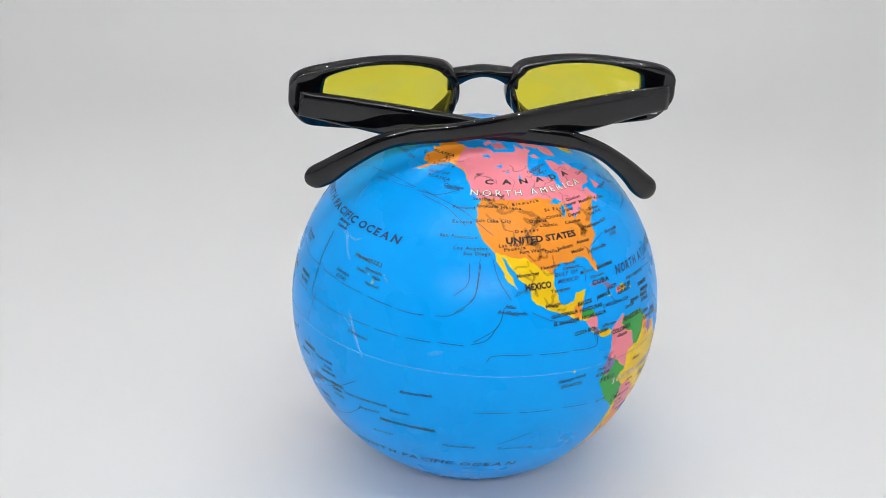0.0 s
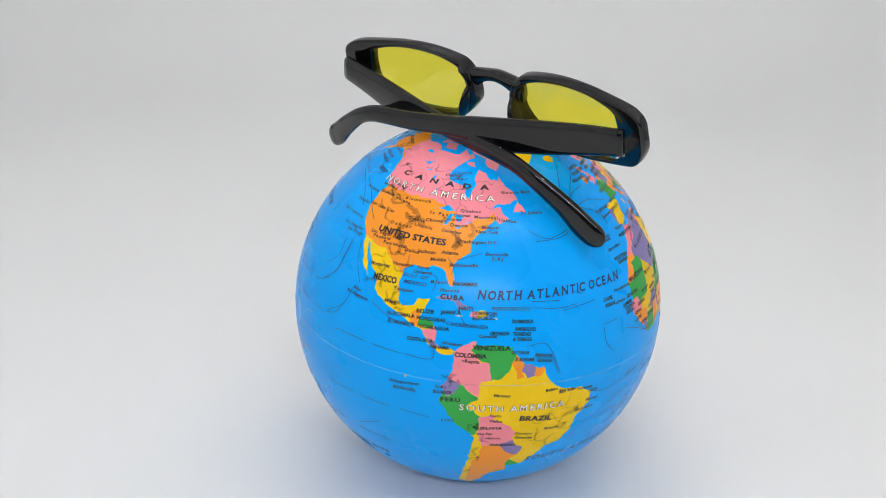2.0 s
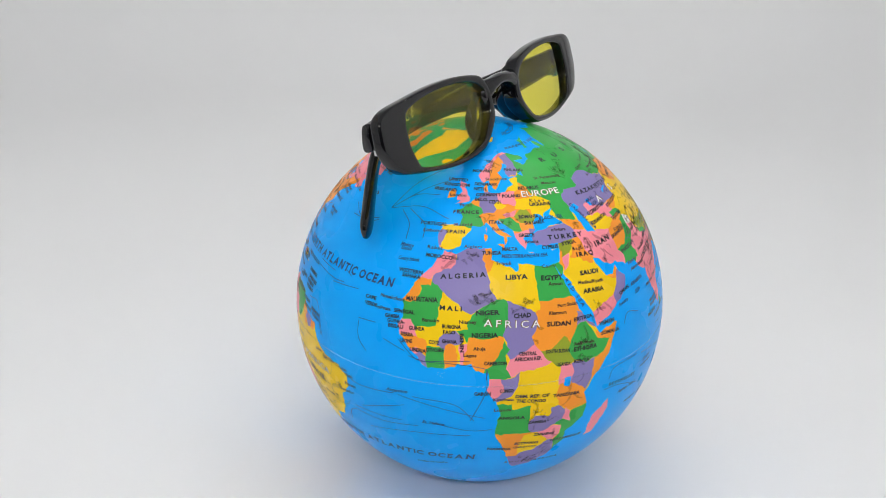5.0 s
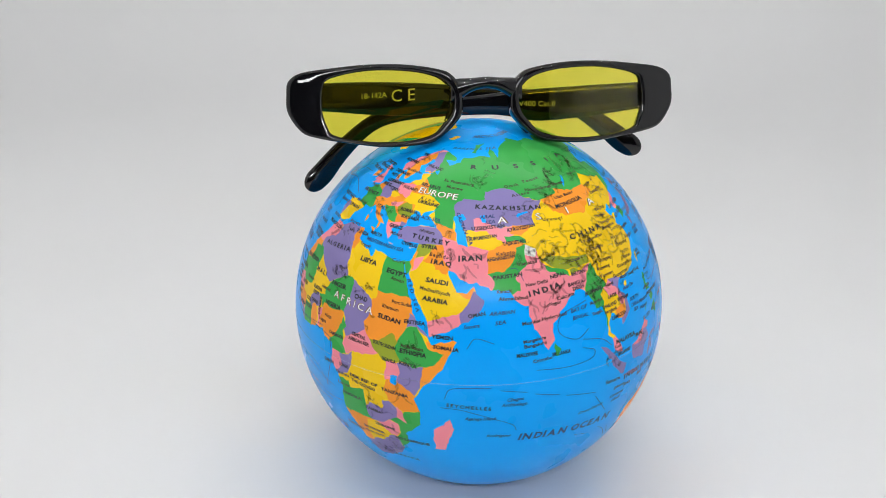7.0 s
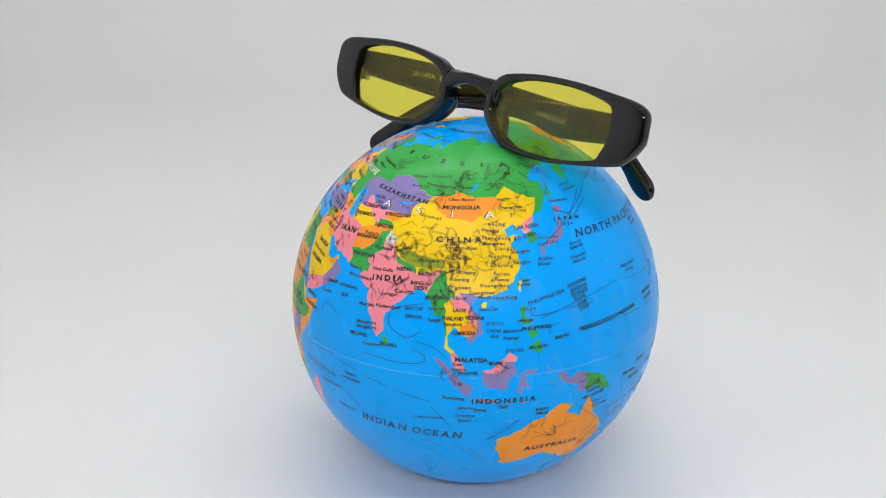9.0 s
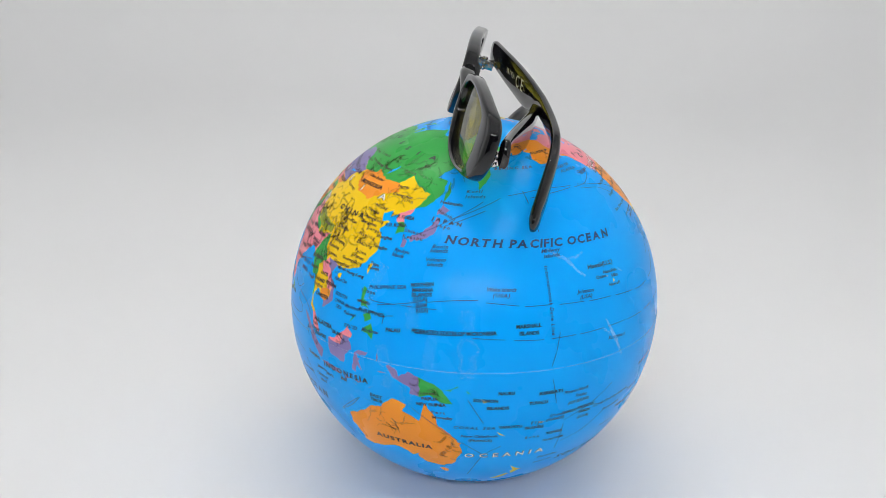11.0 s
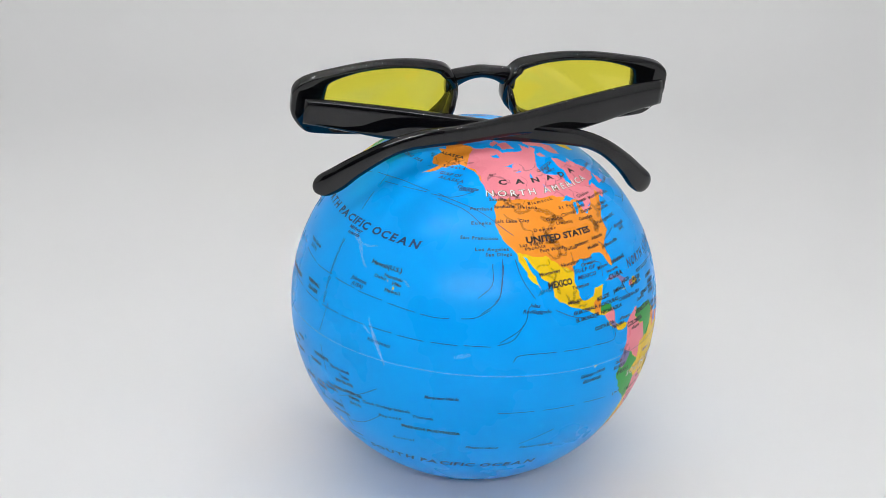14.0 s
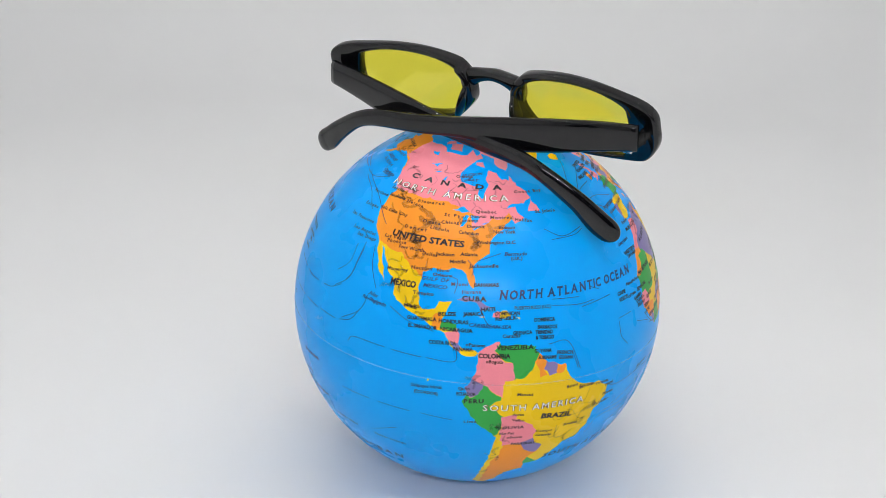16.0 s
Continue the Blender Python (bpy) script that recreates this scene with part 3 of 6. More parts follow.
country("belarus", ORANGE, 23.5, 54, 27.5, 56, 31, 55.5, 32, 53, 30.5, 51.4, 23.6, 51.6)
country("ukraine", YELLOW, 23.6, 51.6, 30.5, 51.4, 34, 52.3, 40, 49.5, 38.2, 47, 36.8, 45.2, 33.5, 44, 29, 45.3, 29, 48, 24.5, 47.8, 22.2, 48.4)
country("russia", GREEN, 28, 70, 31, 71, 60, 85, 110, 80, 190, 74, 190, 60, 160, 48, 140, 45, 133, 42, 130.8, 42.5, 131.5, 45, 134.7, 48.3, 127.5, 49.8, 122, 53.4, 117.5, 49.6, 108, 49.5, 98, 50.2, 88, 49.3, 80, 51, 76, 54, 70, 55.3, 61, 54, 61, 51, 51, 51.5, 47, 49.5, 48, 46, 47.5, 42, 40, 43.5, 38.5, 46.8, 40, 49.5, 34, 52.3, 32, 53, 31, 55.5, 27.6, 57.5, 28, 60, 31, 62.5, 29.5, 63.5, 30, 67.5)
# Asia
country("kazakhstan", VIOLET, 47, 49.5, 51, 51.5, 61, 51, 61, 54, 70, 55.3, 76, 54, 80, 51, 87.3, 49.2, 85, 47, 80.2, 45, 80, 42.2, 71, 42.6, 66, 42, 62, 43.5, 58.5, 45.5, 56, 45, 56, 41.3, 52.5, 42, 50, 45, 48, 46)
country("uzbekistan", PINK, 56, 41.3, 56, 45, 58.5, 45.5, 62, 43.5, 66, 42, 71, 42.4, 73, 40.5, 68, 38.5, 67.5, 37.2, 66, 38.2, 61, 41.3)
country("turkmenistan", YELLOW, 52.5, 42, 56, 41.3, 61, 41.3, 66.4, 37.4, 61.3, 35.5, 54, 37.3, 52, 37)
country("kyrgyzstan", ORANGE, 71, 42.6, 80, 42.2, 74, 39.5, 70, 40)
country("tajikistan", GREEN, 67.8, 39.6, 74.5, 39.2, 75, 37.3, 68, 37)
country("mongolia", ORANGE, 88, 49.2, 98, 50.4, 98.3, 52, 108, 49.5, 116.5, 49.8, 119.7, 47, 111.5, 44.8, 105, 41.8, 96, 42.7, 91, 45.2)
country("china", YELLOW, 74, 39.3, 80.2, 42.3, 80.2, 45.2, 85, 47.2, 87.8, 49, 91, 45.2, 96, 42.7, 105, 41.8, 111.5, 44.8, 119.7, 47, 116.5, 49.8, 122, 53.4, 127.5, 49.8, 134.7, 48.3, 131, 42.8, 128, 42, 124.3, 40, 124, 30, 117, 20, 107, 17.5, 108, 21.6, 102, 22, 98, 24.5, 98.5, 28, 92, 27.8, 85, 28.2, 79, 31.5, 78.5, 34.5)
country("tibet", OLIVE, 79, 32, 85, 28.3, 92, 28, 97, 28.5, 97, 30.5, 88, 31.5, 82, 33)
country("north_korea", PINK, 124.2, 40, 128, 42, 130.9, 42.5, 130, 38.4, 124.5, 37.8)
country("south_korea", GREEN, 126, 37.8, 129, 38.4, 130.5, 35, 126, 33.5)
country("japan", VIOLET, 129, 33.5, 139, 46, 147, 45, 142, 34, 130, 30)
country("taiwan", YELLOW, 119.9, 25.5, 122.5, 25.5, 121, 21.5)
country("india", PINK, 68, 23.7, 71, 24.5, 70, 28, 74.5, 31.5, 74, 34, 78.5, 34.5, 79, 31.2, 81, 30, 88, 26.5, 92, 26.8, 97, 28.3, 95, 26, 93, 22, 88.5, 26, 89, 21, 80, 4, 72, 8)
country("kashmir", PALE, 73.5, 34, 74.5, 36.8, 78.5, 35.3, 77.5, 33)
country("pakistan", GREEN, 61.5, 24.5, 63, 27.3, 61, 29.6, 66.3, 29.8, 69.5, 32, 71.5, 36.3, 74.5, 37, 74, 34, 74.5, 31.5, 70, 28, 71, 24.5, 67, 23.5)
country("afghanistan", ORANGE, 61, 29.6, 60.6, 34, 61.3, 35.5, 66.4, 37.4, 71, 38.2, 74.5, 37, 71.5, 36.3, 69.5, 32, 66.3, 29.8)
country("nepal", GREEN, 80.3, 30.2, 88, 27.8, 88, 26.4, 80.3, 28.8)
country("bhutan", OLIVE, 89, 28, 92, 27.9, 92, 26.8, 89, 26.8)
country("bangladesh", PINK, 88.5, 26, 92.5, 24.5, 92.3, 20.5, 89, 21.3)
country("myanmar", GREEN, 92.3, 21, 93.5, 24, 97.3, 28.3, 98.7, 24.5, 101.2, 21.5, 98, 19, 98.6, 15, 99.5, 10, 97, 9.5, 93, 16)
country("thailand", YELLOW, 98, 19.2, 100, 20.3, 101.2, 17.6, 104.5, 17.5, 105.5, 14.5, 102.5, 13.5, 102.8, 11.6, 101, 12, 102.5, 6, 100.2, 6.2, 97.5, 8, 99.3, 11.5, 98.4, 15)
country("laos", PINK, 100, 20.3, 102, 22.4, 105, 19.5, 107.5, 15.5, 107, 14.3, 105.5, 14.4, 104.6, 17.6, 101.2, 17.7)
country("vietnam", VIOLET, 102, 22.4, 108, 21.7, 110.5, 14, 109, 9, 104.5, 7.5, 104.8, 10.6, 107.5, 12, 107.5, 15.5, 104.5, 19.5)
country("cambodia", ORANGE, 102.5, 13.5, 105.5, 14.4, 107.5, 14.3, 107.3, 12, 104.8, 10.4, 102.5, 10.8)
country("malaysia", PINK, 100, 6.5, 102.3, 6.2, 105, 3, 104.5, 0.9, 100.5, 2)
country("malay_borneo", PINK, 108.5, 2.2, 111.5, 1, 114.5, 1.3, 115.7, 4.2, 118, 4.2, 120, 6, 116.5, 8)
country("indonesia", VIOLET, 94, 6, 99, 4.8, 104, 1, 109, 2, 111.5, 1, 114.5, 1.3, 115.7, 4.2, 118, 4.2, 126, 3, 132, 1, 141, -1, 141, -10, 118, -11, 104, -9)
country("papua_new_guinea", GREEN, 141, -1, 156, -3, 156, -8, 152, -12, 141, -10)
country("philippines", GREEN, 117, 8, 120, 19.5, 124, 19, 128, 7, 124, 5)
country("sri_lanka", GREEN, 79.4, 10, 82.5, 9.5, 82.5, 5.5, 79.4, 5.5)
country("saudi_arabia", YELLOW, 34.5, 28, 36, 29.3, 39, 32, 42, 31.2, 47, 29, 48.6, 28.4, 51, 24.6, 55, 22.5, 52, 19, 46, 17.3, 43, 16.4, 38, 20)
country("yemen", PINK, 42, 16.3, 46, 17.3, 52, 19, 53.5, 16, 45, 12, 43, 12.3)
country("oman", VIOLET, 52, 19, 55, 22.5, 56, 25, 57.5, 25, 61, 22.5, 55, 16, 53.2, 16)
country("emirates", ORANGE, 51, 24.3, 55.2, 22.6, 56.2, 24.8, 56.5, 26.5, 52, 25)
country("iraq", ORANGE, 39, 32, 41, 34.5, 42.3, 37.2, 44.8, 37.2, 46, 35, 46, 33, 48.5, 30, 47, 29, 42, 31.2)
country("jordan", PINK, 35, 29.3, 35.5, 32.6, 39, 33.2, 39, 32, 36, 29.2)
country("syria", OLIVE, 35.5, 32.6, 35.7, 36.8, 42.3, 37.2, 41, 34.5, 38.8, 33.3)
country("levant", ORANGE, 34, 31, 35.5, 34.7, 36.4, 34.2, 35.3, 29.5)
country("turkey", VIOLET, 25.8, 41.8, 28.5, 42, 42, 41.6, 43.5, 41.1, 44.8, 39.5, 44.5, 37.2, 36, 36.5, 30, 35.8, 26, 36.5)
country("iran", PINK, 44.8, 39.5, 48, 39.5, 49, 38.4, 54, 37.3, 61.3, 35.5, 60.6, 34, 61, 29.6, 63, 27.3, 61.5, 24.5, 54, 26.5, 50, 29.5, 48.5, 30, 46, 33, 46, 35, 44.5, 37.2)
country("caucasus", ORANGE, 40, 43.5, 47.5, 42, 50, 40.5, 49, 38.4, 44.8, 39.5, 41.5, 41.5)
country("australia", ORANGE, 110, -10.5, 155, -10.5, 155, -45, 110, -40)
country("new_zealand", YELLOW, 160, -36, 180, -36, 180, -54, 160, -54)
for pool in (pairs(47.5, 45.5, 51.5, 46.8, 53, 45, 51, 44, 53.5, 40, 54, 37, 50, 37.4, 49.3, 40.5), pairs(58.5, 46, 61, 46.5, 61, 44, 59, 43.8), pairs(73.5, 45.5, 78.5, 46.5, 79, 46, 74.5, 44.8),
             pairs(104, 51.5, 109, 55.5, 109.8, 55, 106, 51.5), pairs(31.7, 0.3, 34.3, 0.2, 33.5, -2.6, 31.8, -2.4), pairs(-92, 46.8, -88, 48.6, -84.8, 46.7, -88, 46.6), pairs(-87.8, 42, -86.5, 45.8, -85, 45.6, -86.4, 42),
             pairs(-84.5, 46, -80.3, 45.5, -82, 43.3, -83.5, 44.5), pairs(-83.2, 41.6, -79, 42.9, -82, 41.5), pairs(-79.6, 43.5, -76.4, 44, -78, 43.2), pairs(-125, 66, -120, 66.8, -119, 65.3, -123, 65.2),
             pairs(-117, 61, -110, 62.6, -112, 60.9), pairs(-99, 50.3, -97.2, 53.6, -96.6, 51), pairs(-111, 58.7, -106, 59.3, -108, 58.5), pairs(-103.5, 56, -101.5, 58, -101.5, 56.5), pairs(30, 60.5, 32.8, 61.4, 32.6, 60)):
    LAKES.append(pool)


def print_lat(lat):
    """The print is drawn a little north of true latitude."""
    return lat + 2.6 * math.sin(radians(min(90, max(-90, lat)) * 2)) if lat > 0 else lat


def chain(points):
    """A closed outline, finely divided and made uneven, in printed degrees."""
    out = []
    for (x0, y0), (x1, y1) in zip(points, points[1:] + points[:1]):
        n = max(1, int(math.hypot((x1 - x0) * math.cos(radians((y0 + y1) / 2)), y1 - y0) / 0.9))
        for k in range(n):
            x, y = x0 + (x1 - x0) * k / n, y0 + (y1 - y0) * k / n
            w = noise.noise_vector((x * 0.55, y * 0.55, 3.1)) * 0.75 + noise.noise_vector((x * 1.6, y * 1.6, 7.7)) * 0.35
            out.append((min(189.9, max(-169.9, x + w.x / max(0.3, math.cos(radians(y))) * 0.8)), print_lat(y + w.y * 0.8)))
    return out


def inside(px, py, poly):
    hit = np.zeros(len(px), bool)
    q = np.array(poly)
    for (x0, y0), (x1, y1) in zip(q, np.roll(q, -1, 0)):
        if y0 == y1:
            continue
        c = (py >= min(y0, y1)) & (py < max(y0, y1))
        hit ^= c & (px < x0 + (py - y0) * (x1 - x0) / (y1 - y0))
    return hit


def map_cells():
    """All outlines cut into one sheet of triangles, each cell given to the sea or to a country."""
    from mathutils.geometry import delaunay_2d_cdt
    lands, states, pools = [chain(p) for p in LAND], [(n, i, chain(p)) for n, i, p in COUNTRIES], [chain(p) for p in LAKES]
    pts, edges = [], []
    for k in range(121):
        for j in range(61):
            pts.append(Vector((-170 + 3 * k, max(-90, min(90, -90 + 3 * j)))))
    for k in range(120):
        edges.append((k * 61 + 30, (k + 1) * 61 + 30))
        edges.append((k * 61, (k + 1) * 61))
        edges.append((k * 61 + 60, (k + 1) * 61 + 60))
    for ring in lands + [s[2] for s in states] + pools:
        base = len(pts)
        pts += [Vector((x, max(-89.5, min(89.5, y)))) for x, y in ring]
        edges += [(base + i, base + (i + 1) % len(ring)) for i in range(len(ring))]
    vs, _, faces, _, _, _ = delaunay_2d_cdt(pts, edges, [], 0, 1e-4)
    xy = np.array([(v.x, v.y) for v in vs])
    tri = np.array([f for f in faces if len(f) == 3])
    c = xy[tri].mean(1)
    owner = np.full(len(tri), -1)
    is_land = np.zeros(len(tri), bool)
    for ring in lands:
        is_land |= inside(c[:, 0], c[:, 1], ring)
    for i, (_, _, ring) in enumerate(states):
        owner[inside(c[:, 0], c[:, 1], ring)] = i
    loose = is_land & (owner < 0)
    owner[loose] = -2
    owner[~is_land] = -1
    for ring in pools:
        owner[inside(c[:, 0], c[:, 1], ring)] = -1
    return xy, tri, owner, c


def patch(name, tri, xy, ink, label=""):
    used, idx = np.unique(tri, return_inverse=True)
    idx = idx.reshape(tri.shape)
    co = [on_ball(*xy[u]) for u in used]
    me = bpy.data.meshes.new(name)
    me.from_pydata(co, [], [tuple(int(v) for v in t) for t in idx])
    me.polygons.foreach_set("use_smooth", np.ones(len(me.polygons), bool))
    me.normals_split_custom_set_from_vertices([(p - CENTRE).normalized() for p in co])
    me.materials.append(ink)
    ob = new(name, me)
    ob.parent = globe
    if label:
        ob["label"] = label
    return ob


XY, TRI, OWNER, CELL = map_cells()
upper = CELL[:, 1] > 0
patch("upper_shell", TRI[(OWNER == -1) & upper], XY, SEA, "bright blue sea print")
patch("lower_shell", TRI[(OWNER == -1) & ~upper], XY, SEA, "bright blue sea print")
if (OWNER == -2).any():
    tagged(patch("islet_print", TRI[OWNER == -2], XY, YELLOW), kind="stuff")
COLOUR = {ORANGE: "orange", PINK: "pink", YELLOW: "yellow", GREEN: "green", VIOLET: "violet", OLIVE: "olive green", PALE: "white"}
for i, (state, ink, _) in enumerate(COUNTRIES):
    if (OWNER == i).any():
        patch("country_area", TRI[OWNER == i], XY, ink, COLOUR[ink] + " printed area of " + state.replace("_", " "))


def seam():
    bm = bmesh.new()
    rings = []
    for k in range(180):
        a = k * 2
        rings.append([on_ball(a, la, li) for la, li in ((-0.10, 0.0), (-0.06, 0.00009), (0.06, 0.00009), (0.10, 0.0), (0.0, -0.0004))])
    return loft(bm, rings, closed=True)


part("seam", seam(), SEAM, globe, "thin pale moulded seam round the equator")


# ---- lettering and line work on the globe ----
OCEAN, CONTINENT, STATE, TOWN, WATER = "ocean_name", "continent_name", "country_name", "town_name", "water_name"
TOWN_INK = material("brown_black_ink", (0.035, 0.018, 0.012), 0.4)


def glyphs(text, bold=0.0, shear=0.0, spacing=1.0):
    cu = bpy.data.curves.new("lettering", "FONT")
    cu.body, cu.size, cu.align_x, cu.align_y, cu.resolution_u = text, 1.0, "LEFT", "BOTTOM_BASELINE", 2
    cu.offset, cu.shear, cu.space_character = bold, shear, spacing
    tmp = bpy.data.objects.new("lettering", cu)
    me = bpy.data.meshes.new_from_object(tmp)
    bpy.data.objects.remove(tmp)
    bpy.data.curves.remove(cu)
    return me


# Where each capital's stems end: fractions of its width, at the foot (0) and at the head (1)
STEMS = {"N": ((0, 0), (0, 1), (1, 1)), "H": ((0, 0), (0, 1), (1, 0), (1, 1)), "I": ((0.5, 0), (0.5, 1)), "T": ((0.5, 0),), "L": ((0, 0), (0, 1)),
         "A": ((0, 0), (1, 0)), "P": ((0, 0), (0, 1)), "R": ((0, 0), (0, 1), (1, 0)), "E": ((0, 0), (0, 1)), "D": ((0, 0), (0, 1)), "U": ((0, 1), (1, 1))}


def serif_glyphs(text, bold, shear, spacing):
    """Capitals with short serifs on their stems, letter after letter on one line."""
    verts, faces, x = [], [], 0.0
    for ch in text:
        if ch == " ":
            x += 0.30 * spacing
            continue
        me = glyphs(ch, bold, 0.0)
        co = np.array([v.co[:2] for v in me.vertices])
        x0, x1 = co[:, 0].min(), co[:, 0].max()
        ends = [f for f, _ in STEMS.get(ch, ())]
        x += 0.07 * (0 in ends)
        base = len(verts)
        verts += [(a - x0 + x, b) for a, b in co]
        faces += [tuple(base + i for i in p.vertices) for p in me.polygons]
        for f, top in STEMS.get(ch, ()):
            c = x + 0.05 + f * max(0.0, x1 - x0 - 0.10)
            y = 0.729 - 0.045 if top else 0.0
            base = len(verts)
            verts += [(c - 0.12, y), (c + 0.12, y), (c + 0.12, y + 0.045), (c - 0.12, y + 0.045)]
            faces.append((base, base + 1, base + 2, base + 3))
        if ch in "TLEC":
            for side in ((0, 1) if ch == "T" else (1,)):
                c = x + (0.0 if side == 0 else x1 - x0 - 0.045)
                for y in {"T": (0.57,), "L": (0.0,), "E": (0.0, 0.57), "C": (0.50,)}[ch]:
                    base = len(verts)
                    verts += [(c, y), (c + 0.045, y), (c + 0.045, y + 0.16), (c, y + 0.16)]
                    faces.append((base, base + 1, base + 2, base + 3))
        x += x1 - x0 + 0.07 * (1 in ends) + 0.12 * spacing + {"R": -0.12, "P": -0.14, "T": 0.06}.get(ch, 0.0)
    me = bpy.data.meshes.new("lettering")
    me.from_pydata([(a + shear * b, b, 0.0) for a, b in verts], [], faces)
    return me


def wrap_text(me, lon, lat, width, bearing, height, lift):
    """Lay flat letters on the ball, width and height in millimetres, along a bearing from due east."""
    co = np.array([v.co[:] for v in me.vertices])
    x0, x1 = co[:, 0].min(), co[:, 0].max()
    a = ((co[:, 0] - x0) / max(1e-6, x1 - x0) - 0.5) * width * MM_
    b = (co[:, 1] / 0.729 - 0.5) * height * MM_
    c, s = math.cos(radians(bearing)), math.sin(radians(bearing))
    e, n = a * c - b * s, a * s + b * c
    lats = lat + np.degrees(n / RG)
    lons = lon + np.degrees(e / (RG * max(0.2, math.cos(radians(lat)))))
    for v, lo, la in zip(me.vertices, lons, lats):
        v.co = on_ball(lo, la, lift)


MM_ = 0.001


def map_label(text, family, lon, lat, width, bearing, height):
    bold, shear, ink = {OCEAN: (0.03, 0.2, NAVY), CONTINENT: (0.0, 0.0, WHITE_INK), STATE: (0.04, 0.0, INK), TOWN: (0.026, 0.0, TOWN_INK), WATER: (0.024, 0.25, NAVY)}[family]
    layers = [(bold, ink, 0.00006)]
    if family == CONTINENT:
        layers = [(0.04, RIDGE, 0.00005), (0.0, WHITE_INK, 0.00009)]
    holder = None
    for thick, colour, lift in layers:
        make = serif_glyphs if family == OCEAN else glyphs
        me = make(text, thick, shear, 1.0)
        xs = [v.co.x for v in me.vertices]
        natural = (max(xs) - min(xs)) * height / 0.729
        if width > natural * 1.3:
            me = make(text, thick, shear, (1 + (width / natural / 1.1 - 1) * 1.05) if make is glyphs else 1 + (width / natural - 1) * 3)
        wrap_text(me, lon, lat, width, bearing, height, lift)
        me.name = family
        me.materials.clear()
        me.materials.append(colour)
        ob = new(family if holder is None else "lettering", me)
        ob.parent = holder or globe
        holder = holder or ob
    if family == CONTINENT:
        holder["label"] = "white outlined lettering"


def ribbon(points, width, lift, taper=True, wobble=0.0, into=None):
    """A thin printed line along longitudes and latitudes, width in millimetres."""
    bm = into or bmesh.new()
    if len(points) == 2:
        points = [points[0], ((points[0][0] + points[1][0]) / 2, (points[0][1] + points[1][1]) / 2), points[1]]
    path = spline(points, 6 * (len(points) - 1) + 1)
    left, right = [], []
    for k, p in enumerate(path):
        q, r = path[max(0, k - 1)], path[min(len(path) - 1, k + 1)]
        cl = max(0.15, math.cos(radians(p[1])))
        d = np.array(((r[0] - q[0]) * cl, r[1] - q[1]))
        d = d / max(1e-6, np.hypot(*d))
        s = k / (len(path) - 1)
        w = width * ((0.35 + 0.65 * math.sin(math.pi * (0.08 + 0.84 * s))) if taper else 1.0)
        w *= 1 + wobble * noise.noise((p[0] * 0.9, p[1] * 0.9, width))
        h = math.degrees(w * MM_ / 2 / RG)
        left.append(bm.verts.new(on_ball(p[0] - d[1] * h / cl, p[1] + d[0] * h, lift)))
        right.append(bm.verts.new(on_ball(p[0] + d[1] * h / cl, p[1] - d[0] * h, lift)))
    for k in range(len(path) - 1):
        bm.faces.new((left[k], left[k + 1], right[k + 1], right[k]))
    return bm


def overprint(name, colour, alpha):
    """A see-through film of ink over the print below."""
    m = bpy.data.materials.new(name)
    m.use_nodes = True
    nt = m.node_tree
    b = nt.nodes["Principled BSDF"]
    b.inputs["Base Color"].default_value = (*colour, 1)
    b.inputs["Roughness"].default_value = 0.4
    b.inputs["Alpha"].default_value = alpha
    return m


SHADE = overprint("relief_ink", (0.050, 0.030, 0.010), 0.29)
SHADE_THIN = overprint("thin_relief_ink", (0.05, 0.03, 0.012), 0.26)
PALE_STREAKS = {}


def current(*n):
    part("current_line", ribbon(pairs(*n), 0.22, 0.00004, False), NAVY, globe)


# A pale see-through band over the print, tapered when narrow
def pale_streak(width, alpha, *n):
    if alpha not in PALE_STREAKS:
        PALE_STREAKS[alpha] = overprint("pale_film", (0.65, 0.85, 1.0), alpha * 0.26)
    part("pale_streak", ribbon(pairs(*n), width, 0.00003, width < 3, 0.5), PALE_STREAKS[alpha], globe, "pale see-through streak over the print")


def relief(count, spread, length, width, seed, *n):
    """Printed mountain strokes scattered along a range."""
    rnd = random.Random(seed)
    line = pairs(*n)
    thick, thin = bmesh.new(), bmesh.new()
    for _ in range(int(count * 1.5) if width < 1.5 else count):
        k = rnd.randrange(len(line) - 1)
        t = rnd.random()
        (x0, y0), (x1, y1) = line[k], line[k + 1]
        cl = max(0.3, math.cos(radians(y0)))
        a = math.atan2(y1 - y0, (x1 - x0) * cl) + rnd.gauss(0, 0.5)
        x = x0 + (x1 - x0) * t + rnd.gauss(0, spread) / cl
        y = print_lat(y0 + (y1 - y0) * t + rnd.gauss(0, spread))
        L = length * rnd.uniform(0.35, 1.1)
        pts = []
        for j in range(4):
            pts.append((x + math.cos(a) * L * j / 3 / cl, y + math.sin(a) * L * j / 3))
            a += rnd.gauss(0, 0.45)
        ribbon(pts, width * rnd.uniform(0.5, 1.5), 0.00002, True, 0.8, thick if rnd.random() < 0.6 else thin)
    tagged(part("mountain_relief", thick, SHADE, globe), kind="stuff")
    tagged(part("mountain_relief", thin, SHADE_THIN, globe), kind="stuff")


